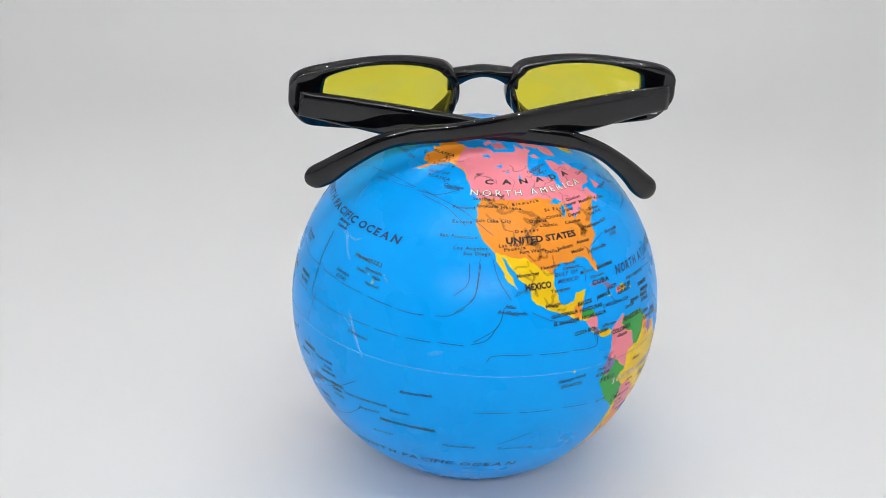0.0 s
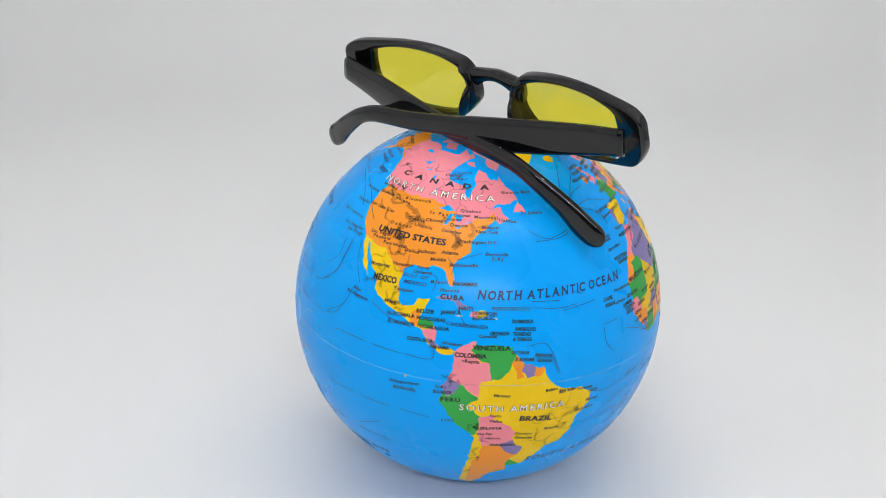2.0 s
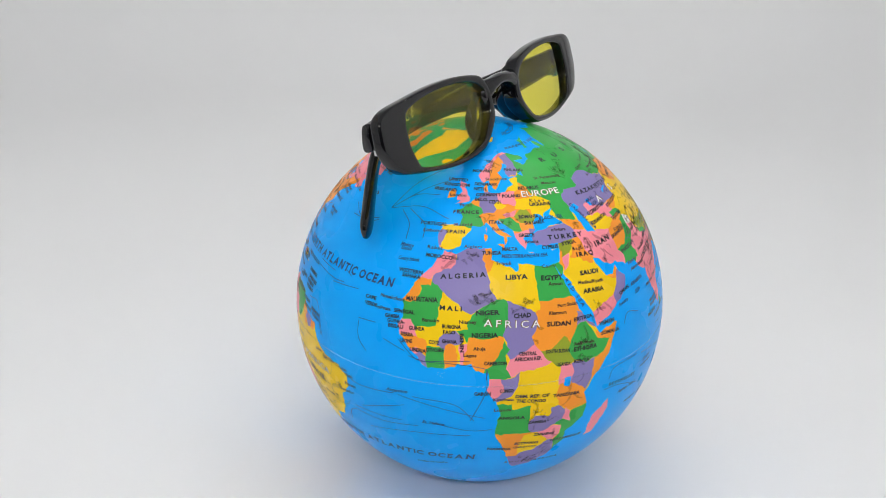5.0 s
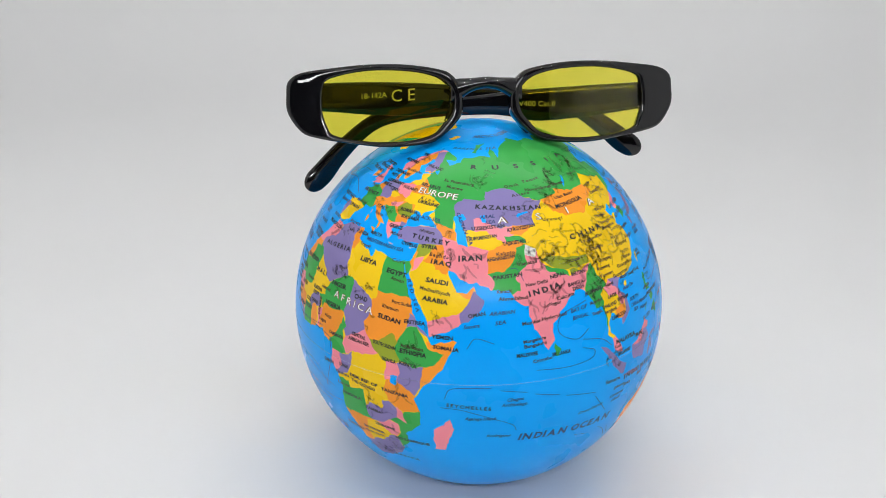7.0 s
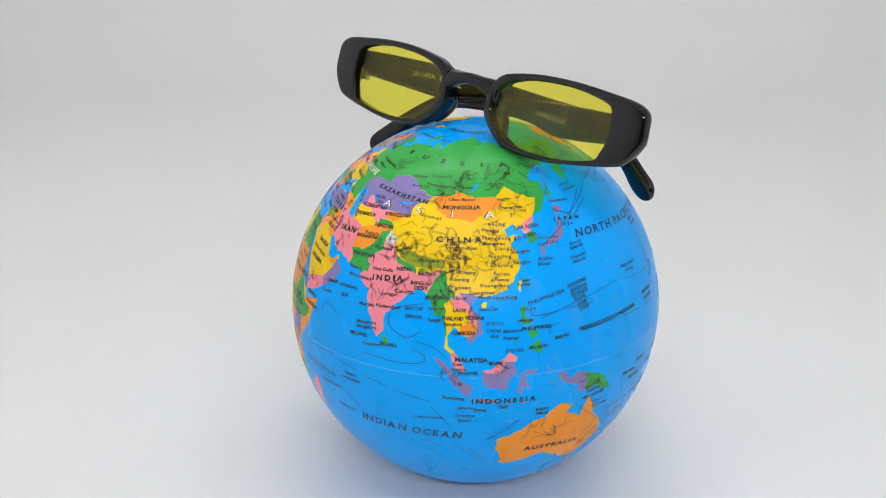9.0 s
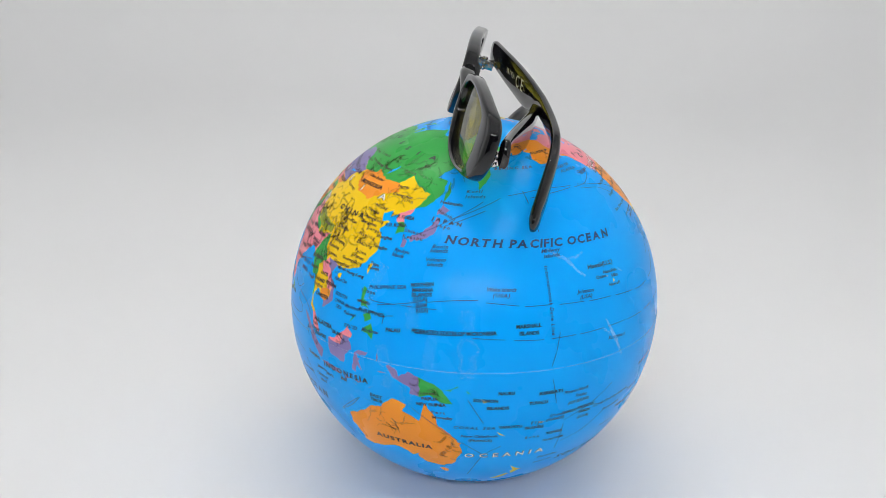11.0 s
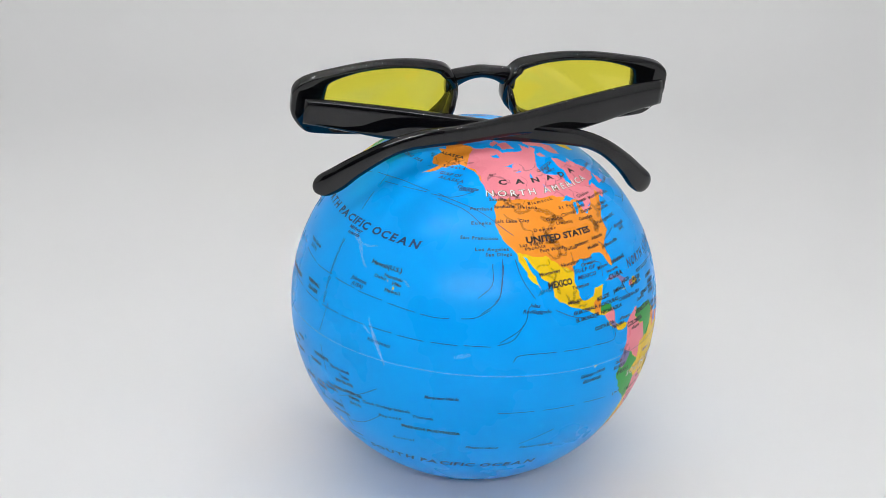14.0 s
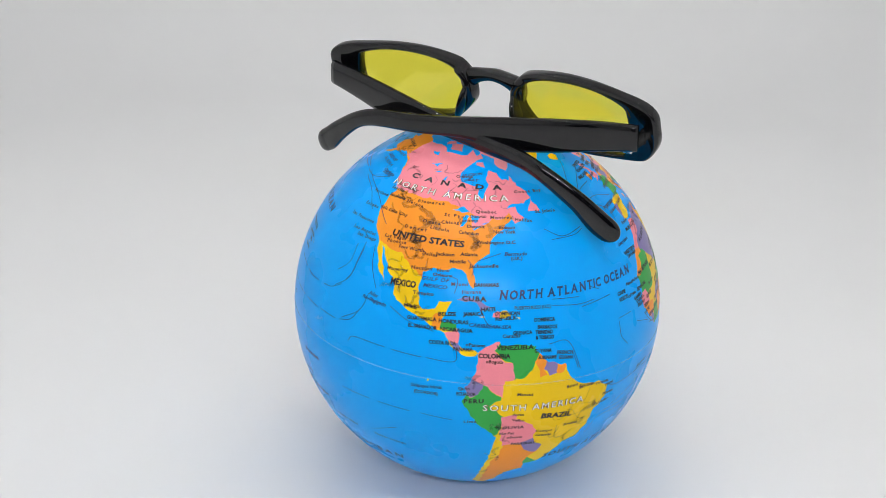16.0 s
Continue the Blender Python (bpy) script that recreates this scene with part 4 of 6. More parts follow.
relief(13, 1.6, 6, 0.9, 1, -122, 50, -115, 42, -107, 34, -103, 26)
relief(7, 1.0, 5, 0.6, 2, -128, 58, -118, 51, -114, 46)
relief(4, 0.6, 9, 2.2, 3, -108, 49, -106, 40, -104, 35)
relief(4, 0.7, 6, 2.0, 4, -84, 34, -77, 40, -73, 43)
relief(7, 0.6, 3, 0.9, 5, -106, 26, -100, 19, -94, 17)
relief(9, 0.5, 5, 1.0, 6, -76, 6, -78, -3, -74, -12, -68, -18, -69, -28, -71, -40)
relief(10, 3.5, 8, 0.5, 7, -62, -4, -52, -10, -46, -14, -50, -22)
relief(3, 0.6, 6, 1.8, 8, -38, -7, -41, -15, -44, -20)
relief(8, 0.9, 3, 0.9, 9, -6, 32, 3, 35)
relief(7, 1.2, 4, 1.1, 10, 3, 24, 9, 23, 8, 18)
relief(6, 1.0, 4, 1.0, 11, 15, 20, 22, 22, 24, 13)
relief(9, 2.0, 5, 0.9, 12, 37, 12, 39, 8, 36, 0, 35, -8)
relief(8, 2.0, 5, 0.8, 13, 20, -5, 26, -10, 30, -20, 28, -30)
relief(7, 0.8, 3, 1.0, 14, 20, -31, 28, -30)
relief(6, 0.6, 3, 0.8, 15, 6, 46, 14, 47, 22, 44)
relief(8, 0.9, 4, 0.8, 16, 8, 61, 14, 65, 20, 68)
relief(9, 2.0, 5, 0.9, 17, 38, 38, 48, 36, 56, 30)
relief(18, 1.6, 6, 1.0, 18, 72, 37, 80, 33, 90, 30, 98, 29)
relief(22, 2.4, 6, 0.9, 19, 78, 37, 90, 36, 100, 35, 104, 30)
relief(16, 0.9, 6, 0.7, 20, 98, 33, 100, 27, 99, 23)
relief(22, 3.2, 5, 0.7, 21, 104, 36, 112, 33, 114, 27)
relief(16, 2.5, 5, 0.6, 22, 110, 40, 120, 45, 126, 50)
relief(22, 2.2, 6, 0.9, 23, 82, 50, 96, 53, 112, 56, 128, 58)
relief(20, 3.0, 6, 0.8, 24, 125, 63, 140, 62, 155, 64, 168, 66)
relief(6, 0.7, 6, 0.8, 25, 58, 52, 59, 60, 63, 66)
relief(11, 1.2, 5, 0.7, 26, 75, 22, 76, 15, 79, 20, 84, 24)
relief(8, 1.0, 4, 0.8, 27, 96, 24, 95, 19)
relief(5, 0.6, 4, 0.8, 28, 105, 20, 107, 14)
relief(12, 2.0, 5, 0.6, 29, 120, -23, 128, -18, 134, -22)
relief(7, 0.9, 5, 1.2, 30, 145, -18, 150, -25, 149, -34)
relief(7, 0.7, 4, 0.8, 31, 136, -4, 143, -6, 147, -8)
relief(5, 0.5, 4, 0.8, 32, 98, 3, 102, -2)
relief(5, 0.7, 3, 0.8, 33, 112, 2, 115, 3)
relief(9, 2.0, 5, 0.5, 34, 66, 48, 74, 48, 82, 46)
relief(6, 1.0, 4, 0.7, 35, -150, 65, -146, 62, -158, 60)
relief(12, 3.0, 6, 0.4, 36, -110, 60, -96, 55, -75, 52)
relief(5, 1.0, 4, 0.8, 37, 44, 20, 46, 17)
map_label("NORTH ATLANTIC OCEAN", OCEAN, -46.7, 26.4, 57.6, 1, 3.2)
map_label("NORTH AMERICA", CONTINENT, -97.8, 54.0, 44.7, 2, 2.6)
map_label("CANADA", STATE, -95.9, 57.9, 34.4, 2, 2.2)
map_label("UNITED STATES", STATE, -99.0, 39.2, 27.2, 2, 2.3)
map_label("MEXICO", STATE, -102.9, 25.8, 9.7, 4, 2.3)
map_label("GULF OF", WATER, -92.7, 28.6, 9.9, 3, 1.35)
map_label("MEXICO", WATER, -92.4, 26.7, 8.7, 3, 1.35)
map_label("BAHAMAS", STATE, -76.4, 28.6, 8.6, 3, 1.35)
map_label("CUBA", STATE, -79.9, 24.6, 8.4, 2, 1.7)
map_label("HAITI", STATE, -75.5, 21.9, 4.8, 4, 1.35)
map_label("DOMINICAN", STATE, -69.7, 20.9, 8.5, 2, 1.35)
map_label("REPUBLIC", STATE, -70.0, 19.6, 7.7, 4, 1.35)
map_label("PUERTO RICO (U.S.)", TOWN, -61.9, 22.4, 13.1, 0, 1.25)
map_label("JAMAICA", STATE, -79.8, 20.4, 7.2, 6, 1.35)
map_label("BELIZE", STATE, -87.5, 19.6, 6.3, 6, 1.35)
map_label("GUATEMALA", STATE, -94.9, 17.2, 10.8, 6, 1.35)
map_label("HONDURAS", STATE, -85.4, 17.7, 10.4, 3, 1.35)
map_label("EL SALVADOR", STATE, -94.3, 15.0, 10.5, 4, 1.35)
map_label("NICARAGUA", STATE, -84.4, 15.5, 11.5, 2, 1.35)
map_label("CARIBBEAN SEA", WATER, -74.7, 17.2, 14.6, -1, 1.35)
map_label("COSTA RICA", STATE, -88.0, 11.4, 9.7, 4, 1.35)
map_label("PANAMA", STATE, -82.0, 10.2, 7.0, 3, 1.35)
map_label("oPanama", TOWN, -78.5, 11.7, 6.9, 0, 1.25)
map_label("DOMINICA", STATE, -58.3, 18.8, 7.7, -2, 1.35)
map_label("BARBADOS", STATE, -57.5, 16.7, 7.4, -4, 1.35)
map_label("GRENADA", STATE, -65.1, 15.5, 6.9, 1, 1.35)
map_label("TRINIDAD", STATE, -58.6, 15.3, 6.5, -2, 1.35)
map_label("& TOBAGO", STATE, -58.4, 13.8, 6.8, -2, 1.35)
map_label("Caracas", TOWN, -68.4, 14.6, 6.3, 2, 1.25)
map_label("VENEZUELA", STATE, -67.2, 11.3, 13.2, 1, 1.7)
map_label("COLOMBIA", STATE, -73.0, 8.8, 11.2, 1, 1.7)
map_label("oBogota", TOWN, -72.9, 7.1, 6.0, -1, 1.25)
map_label("GUYANA", STATE, -58.9, 10.0, 6.5, -2, 1.35)
map_label("SURINAME", STATE, -57.5, 7.9, 6.9, -3, 1.35)
map_label("FRENCH", STATE, -52.0, 8.7, 6.3, -7, 1.35)
map_label("GUIANA", STATE, -51.6, 7.2, 6.0, -7, 1.35)
map_label("ECUADOR", STATE, -80.2, -3.3, 6.8, 3, 1.35)
map_label("Quito", TOWN, -80.9, -1.6, 4.1, 4, 1.25)
map_label("PERU", STATE, -77.9, -5.5, 7.0, 4, 1.7)
map_label("SOUTH AMERICA", CONTINENT, -59.6, -7.6, 38.5, 0, 2.6)
map_label("BRAZIL", STATE, -52.3, -11.8, 12.5, -5, 2.3)
map_label("Manaus", TOWN, -63.3, -3.2, 5.9, -2, 1.25)
map_label("Porto", TOWN, -64.6, -10.2, 4.1, 0, 1.25)
map_label("Velho", TOWN, -64.4, -12.2, 4.8, -4, 1.25)
map_label("BOLIVIA", STATE, -66.1, -15.0, 9.4, 1, 1.35)
map_label("oLa Paz", TOWN, -67.2, -17.3, 5.6, 0, 1.25)
map_label("oSucre", TOWN, -64.6, -19.1, 5.7, 0, 1.25)
map_label("Campo", TOWN, -55.3, -17.5, 6.7, -5, 1.25)
map_label("Grande", TOWN, -55.0, -19.3, 6.7, -6, 1.25)
map_label("Brasilia", TOWN, -46.3, -16.4, 6.0, -1, 1.25)
map_label("PARAGUAY", STATE, -61.0, -22.3, 9.5, -2, 1.35)
map_label("Lima", TOWN, -78.5, -12.9, 4.5, 8, 1.25)
map_label("Belem", TOWN, -48.8, -2.2, 4.5, 7, 1.25)
map_label("Sao Luis", TOWN, -43.9, -2.9, 6.1, -1, 1.25)
map_label("Galapagos Islands", WATER, -91.7, -2.4, 11.5, 5, 1.35)
map_label("(ECUADOR)", TOWN, -91.7, -4.5, 8.6, 3, 1.25)
map_label("HUDSON", WATER, -87.2, 62.4, 7.4, 17, 1.35)
map_label("BAY", WATER, -85.9, 60.4, 4.3, 1, 1.35)
map_label("Churchill", TOWN, -91.6, 61.2, 6.0, 8, 1.25)
map_label("Bismarck", TOWN, -102.9, 50.4, 10.3, 7, 1.25)
map_label("St Paul", TOWN, -90.6, 47.7, 7.7, 2, 1.25)
map_label("Chicago", TOWN, -91.3, 45.5, 7.5, 8, 1.25)
map_label("Omaha", TOWN, -99.4, 44.5, 6.7, 1, 1.25)
map_label("Lincoln", TOWN, -95.4, 43.0, 6.9, -2, 1.25)
map_label("Detroit", TOWN, -81.5, 45.1, 6.1, 4, 1.25)
map_label("Toronto", TOWN, -84.9, 46.7, 7.0, 5, 1.25)
map_label("Quebec", TOWN, -77.8, 49.9, 7.3, 2, 1.25)
map_label("Ottawao", TOWN, -81.1, 48.3, 5.8, 6, 1.25)
map_label("Montreal", TOWN, -71.0, 48.3, 8.1, 1, 1.25)
map_label("Boston", TOWN, -69.2, 45.3, 5.8, 1, 1.25)
map_label("New York", TOWN, -70.2, 43.9, 7.8, 1, 1.25)
map_label("Halifax", TOWN, -61.8, 47.5, 6.2, -7, 1.25)
map_label("Washington D.C", TOWN, -73.6, 40.7, 13.8, 2, 1.25)
map_label("Columbus", TOWN, -84.0, 43.0, 7.1, 1, 1.25)
map_label("Denver", TOWN, -104.7, 41.7, 8.8, 3, 1.25)
map_label("Las Vegas", TOWN, -111.2, 37.6, 8.7, 6, 1.25)
map_label("Phoenix", TOWN, -109.9, 36.5, 7.8, 7, 1.25)
map_label("Fort Worth", TOWN, -103.6, 35.7, 9.7, 4, 1.25)
map_label("Dallas", TOWN, -96.4, 35.3, 5.5, 1, 1.25)
map_label("Jackson", TOWN, -91.2, 36.0, 6.7, 5, 1.25)
map_label("Atlanta", TOWN, -82.9, 36.8, 6.1, 4, 1.25)
map_label("Mobile", TOWN, -86.4, 34.4, 5.6, 6, 1.25)
map_label("Jacksonville", TOWN, -77.6, 33.8, 10.3, 4, 1.25)
map_label("Houston", TOWN, -98.0, 31.0, 7.7, 6, 1.25)
map_label("New", TOWN, -90.7, 31.4, 4.5, 6, 1.25)
map_label("Orleans", TOWN, -90.7, 30.1, 7.0, 5, 1.25)
map_label("Miami", TOWN, -84.8, 28.2, 5.8, 6, 1.25)
map_label("Havana", TOWN, -80.9, 26.4, 6.6, 5, 1.25)
map_label("Tampico", TOWN, -95.7, 24.2, 7.6, 5, 1.25)
map_label("Monterrey", TOWN, -106.1, 29.1, 8.2, 7, 1.25)
map_label("Mexico", TOWN, -98.4, 20.2, 6.2, 7, 1.25)
map_label("Bermuda", WATER, -66.6, 37.5, 8.0, 1, 1.35)
map_label("(U.K.)", TOWN, -66.3, 36.2, 4.0, 1, 1.25)
map_label("St. John's", TOWN, -51.0, 49.8, 7.8, -2, 1.25)
map_label("Goose Bay", TOWN, -56.3, 56.8, 10.4, 1, 1.25)
map_label("Los Angeles", TOWN, -125.4, 36.1, 11.7, 3, 1.25)
map_label("San Diego", TOWN, -123.0, 34.7, 9.4, 3, 1.25)
map_label("San Francisco", TOWN, -130.1, 39.2, 13.1, 2, 1.25)
map_label("Eureka", TOWN, -129.6, 43.7, 6.9, 4, 1.25)
map_label("Portland", TOWN, -130.0, 48.1, 7.6, 3, 1.25)
map_label("Seattle", TOWN, -122.8, 51.4, 6.1, 1, 1.25)
map_label("Vancouver", TOWN, -118.1, 53.0, 9.3, -1, 1.25)
map_label("Spokane", TOWN, -120.2, 49.2, 7.5, 1, 1.25)
map_label("Helena", TOWN, -109.9, 48.8, 7.1, -4, 1.25)
map_label("Salt Lake City", TOWN, -117.5, 44.6, 12.5, 1, 1.25)
map_label("Islas", WATER, -111.8, 20.3, 3.8, -7, 1.35)
map_label("Revillagigedo", WATER, -111.2, 18.6, 10.5, -3, 1.35)
map_label("ALASKA", STATE, -154.0, 66.3, 9.5, -3, 1.35)
map_label("Seward", TOWN, -148.2, 61.6, 8.3, 1, 1.25)
map_label("GULF OF", WATER, -148.0, 58.7, 8.5, -1, 1.35)
map_label("ALASKA", WATER, -147.0, 56.9, 9.3, -4, 1.35)
map_label("Queen", WATER, -138.8, 55.7, 5.8, -6, 1.35)
map_label("Charlotte", WATER, -137.0, 54.6, 7.5, -3, 1.35)
map_label("Islands", WATER, -137.5, 54.0, 5.5, 0, 1.35)
map_label("Marquesas Islands", WATER, -137.6, -8.2, 12.4, 4, 1.35)
map_label("FRENCH POLYNESIA", STATE, -140.9, -21.1, 21.8, 1, 1.35)
map_label("Cook Society Islands", WATER, -155.3, -15.7, 19.9, 4, 1.35)
map_label("Tuamotu", WATER, -143.1, -16.3, 7.7, 2, 1.35)
map_label("Papeete", WATER, -154.2, -19.1, 9.5, 7, 1.35)
map_label("Austral", WATER, -150.7, -27.4, 8.9, 5, 1.35)
map_label("Pitcairn Island", WATER, -124.3, -26.9, 12.0, 0, 1.35)
map_label("Easter Islands", WATER, -105.5, -27.3, 13.5, -2, 1.35)
map_label("SOUTH PACIFIC OCEAN", OCEAN, -135.5, -37.6, 66.0, 2, 3.0)
map_label("NORTH PACIFIC OCEAN", OCEAN, 177.6, 36.2, 65.7, -3, 3.0)
map_label("Midway", WATER, 182.2, 33.8, 7.6, 0, 1.35)
map_label("Islands", WATER, 182.2, 32.3, 6.4, 1, 1.35)
map_label("Hawaii(U.S.)", TOWN, -159.7, 26.9, 12.7, -3, 1.6)
map_label("Honolulu", TOWN, -156.3, 24.3, 7.3, -3, 1.25)
map_label("Oahu", TOWN, -160.9, 23.5, 4.9, -2, 1.25)
map_label("Hilo", TOWN, -154.7, 22.7, 3.5, -3, 1.25)
map_label("Hawaii", TOWN, -155.6, 20.4, 6.1, -2, 1.25)
map_label("Johnston", WATER, -168.3, 20.8, 7.5, -4, 1.35)
map_label("(USA)", WATER, -168.3, 19.2, 5.4, -2, 1.35)
map_label("Wake Islands", WATER, 164.4, 23.8, 10.3, -2, 1.35)
map_label("(USA)", WATER, 164.2, 22.2, 5.9, -3, 1.35)
map_label("MARSHALL", STATE, 172.1, 13.4, 9.1, 0, 1.35)
map_label("ISLANDS", STATE, 172.2, 11.4, 7.2, -1, 1.35)
map_label("International Date Line", WATER, 179.4, 19.8, 24.5, -89, 1.35)
map_label("Kiritimati", WATER, -157.4, 5.2, 9.4, -4, 1.35)
map_label("KIRIBATI", STATE, 179.5, -7.3, 9.0, 0, 1.35)
map_label("TUVALU", STATE, 175.9, -10.3, 7.1, 0, 1.35)
map_label("Phoenix Islands", WATER, 188.1, -8.2, 10.5, 2, 1.35)
map_label("Tokelau", WATER, 190.0, -10.2, 5.0, -2, 1.35)
map_label("(NEW ZEALAND)", TOWN, 189.6, -12.2, 9.0, 3, 1.25)
map_label("Uvea", WATER, 182.4, -15.7, 4.8, 1, 1.35)
map_label("(FRANCE)", TOWN, 182.4, -17.3, 7.2, 3, 1.25)
map_label("SAMOA", STATE, 186.9, -15.5, 5.9, 3, 1.35)
map_label("AMERICAN", STATE, -167.1, -15.0, 8.2, 0, 1.35)
map_label("SAMOA", STATE, -167.0, -16.8, 5.3, 0, 1.35)
map_label("(U.S.A)", TOWN, -166.9, -18.9, 5.3, 0, 1.25)
map_label("TONGA", STATE, 183.5, -22.9, 6.7, 3, 1.35)
map_label("FIJI", STATE, 176.3, -17.7, 4.0, -2, 1.35)
map_label("ISLANDS", STATE, 175.9, -19.5, 7.2, -1, 1.35)
map_label("Suva", TOWN, 176.0, -23.6, 5.4, 1, 1.25)
map_label("Nuku'alofa", TOWN, 184.1, -25.9, 8.5, 4, 1.25)
map_label("Kermadec", WATER, 185.4, -35.1, 8.3, 4, 1.35)
map_label("Islands", WATER, 184.9, -38.3, 7.3, 9, 1.35)
map_label("OCEANIA", CONTINENT, 168.3, -31.2, 29.7, 1, 2.6)
map_label("NAURU", STATE, 166.1, -6.3, 5.8, -1, 1.35)
map_label("SOLOMON", STATE, 160.2, -8.6, 8.8, -3, 1.35)
map_label("ISLANDS", STATE, 163.9, -11.2, 7.9, 0, 1.35)
map_label("CORAL SEA", WATER, 157.3, -18.6, 14.8, 0, 1.35)
map_label("VANUATU", STATE, 168.2, -18.4, 8.5, 0, 1.35)
map_label("New Caledonia", WATER, 158.9, -22.0, 13.3, 1, 1.35)
map_label("(FRANCE)", TOWN, 159.3, -23.9, 8.4, 0, 1.25)
map_label("Guinea", TOWN, 143.0, -7.3, 6.1, 7, 1.25)
map_label("PAPUA", STATE, 144.2, -9.1, 6.1, 6, 1.35)
map_label("NEW GUINEA", STATE, 144.5, -11.0, 10.7, 4, 1.35)
map_label("Port", TOWN, 146.6, -13.6, 4.9, 1, 1.25)
map_label("Moresby", TOWN, 147.8, -15.4, 7.4, 2, 1.25)
map_label("FEDERATED STATES OF MICRONESIA", STATE, 150.6, 11.4, 29.8, 2, 1.35)
map_label("NORTHERN", STATE, 140.0, 24.0, 8.2, 9, 1.35)
map_label("MARIANA", STATE, 140.4, 22.6, 7.6, 8, 1.35)
map_label("ISLANDS", STATE, 140.3, 21.2, 7.3, 8, 1.35)
map_label("(U.S.A)", STATE, 140.0, 19.9, 5.0, 10, 1.35)
map_label("GUAM", STATE, 140.5, 18.3, 4.0, 9, 1.35)
map_label("(U.S.A)", STATE, 140.9, 16.9, 4.3, 9, 1.35)
map_label("PHILIPPINE SEA", WATER, 128.8, 21.6, 14.7, 11, 1.35)
map_label("PALAU", STATE, 132.7, 10.1, 5.7, 7, 1.35)
map_label("Bonin", WATER, 144.0, 35.2, 5.7, 3, 1.35)
map_label("Islands", WATER, 143.8, 34.0, 6.4, 4, 1.35)
map_label("Volcano", WATER, 143.2, 31.4, 7.0, 5, 1.35)
map_label("Islands", WATER, 143.1, 30.0, 5.8, 4, 1.35)
map_label("Kuril", WATER, 154.9, 53.0, 5.7, 3, 1.35)
map_label("Islands", WATER, 155.3, 51.2, 7.1, 2, 1.35)
map_label("BERING SEA", WATER, 177.9, 61.4, 14.4, -3, 1.35)
map_label("JAPAN", STATE, 144.6, 42.7, 11.0, -9, 1.35)
map_label("Honshu", TOWN, 144.1, 44.8, 7.3, -26, 1.25)
map_label("Shikoku", TOWN, 133.8, 38.3, 8.1, -4, 1.25)
map_label("Kyushu", TOWN, 133.4, 36.7, 7.6, 0, 1.25)
map_label("Tokyo", TOWN, 142.8, 41.2, 7.0, -8, 1.25)
map_label("Hokkaido", TOWN, 145.3, 48.5, 8.1, -5, 1.25)
map_label("Ryukyu", WATER, 131.0, 32.4, 6.0, -2, 1.35)
map_label("Islands", WATER, 129.9, 31.0, 4.7, -4, 1.35)
map_label("D.P.R. KOREA", STATE, 126.8, 42.2, 9.4, 2, 1.35)
map_label("R.O. KOREA", STATE, 125.5, 39.4, 8.5, 10, 1.35)
map_label("MONGOLIA", STATE, 101.3, 48.9, 13.3, 2, 1.65)
map_label("Ulan Bator", TOWN, 101.2, 51.5, 9.6, 1, 1.25)
map_label("CHINA", STATE, 101.3, 39.0, 16.1, 1, 2.0)
map_label("Urumqi", TOWN, 89.0, 45.4, 8.0, -7, 1.25)
map_label("Beijing", TOWN, 115.3, 43.6, 5.8, 0, 1.25)
map_label("Tianjin", TOWN, 112.5, 41.7, 6.3, -2, 1.25)
map_label("Shangdong", TOWN, 114.6, 39.5, 10.1, -3, 1.25)
map_label("Zhengzhou", TOWN, 113.4, 37.9, 8.0, -2, 1.25)
map_label("Lanzhou", TOWN, 100.7, 36.7, 7.5, 0, 1.25)
map_label("Xian", TOWN, 106.0, 36.7, 3.7, -1, 1.25)
map_label("Chengdu", TOWN, 102.7, 33.8, 6.6, -1, 1.25)
map_label("Chongqing", TOWN, 104.1, 29.9, 6.8, -3, 1.25)
map_label("Kunming", TOWN, 102.3, 27.8, 6.5, 1, 1.25)
map_label("Yunnan", TOWN, 102.6, 25.6, 7.1, 0, 1.25)
map_label("Jiangsu", TOWN, 117.4, 36.4, 7.2, -4, 1.25)
map_label("Nanjing", TOWN, 115.4, 34.2, 7.8, -2, 1.25)
map_label("Shanghai", TOWN, 122.5, 35.2, 6.9, 1, 1.25)
map_label("Zhejiang", TOWN, 115.6, 31.7, 8.0, -4, 1.25)
map_label("Ningbo", TOWN, 122.6, 32.1, 6.0, 0, 1.25)
map_label("Fujian", TOWN, 115.5, 29.3, 5.4, -5, 1.25)
map_label("Xiamen", TOWN, 115.3, 27.7, 5.2, -5, 1.25)
map_label("Guangdong", TOWN, 113.1, 26.1, 10.3, -2, 1.25)
map_label("Guangzhou", TOWN, 108.9, 24.2, 8.8, 1, 1.25)
map_label("Macau", TOWN, 110.0, 23.0, 4.5, 1, 1.25)
map_label("Hong Kong", TOWN, 116.1, 22.7, 8.3, 0, 1.25)
map_label("Taipei", TOWN, 122.6, 27.1, 3.6, -1, 1.25)
map_label("Taiwan", TOWN, 122.3, 25.9, 5.1, 1, 1.25)
map_label("Hainan Dao", WATER, 110.9, 19.7, 6.8, 1, 1.35)
map_label("Lhasa", TOWN, 91.9, 32.5, 4.1, 4, 1.25)
map_label("Harbin", TOWN, 120.1, 51.5, 4.8, 3, 1.25)
map_label("Changchun", TOWN, 122.1, 48.6, 8.7, 0, 1.25)
map_label("Jilin", TOWN, 125.6, 47.4, 4.6, 1, 1.25)
map_label("INDIA", STATE, 78.7, 26.0, 12.2, 8, 2.0)
map_label("New Delhi", TOWN, 76.4, 28.1, 8.2, 4, 1.25)
map_label("NEPAL", STATE, 84.0, 29.3, 6.2, 5, 1.35)
map_label("BHUTAN", STATE, 91.5, 28.7, 5.9, 2, 1.35)
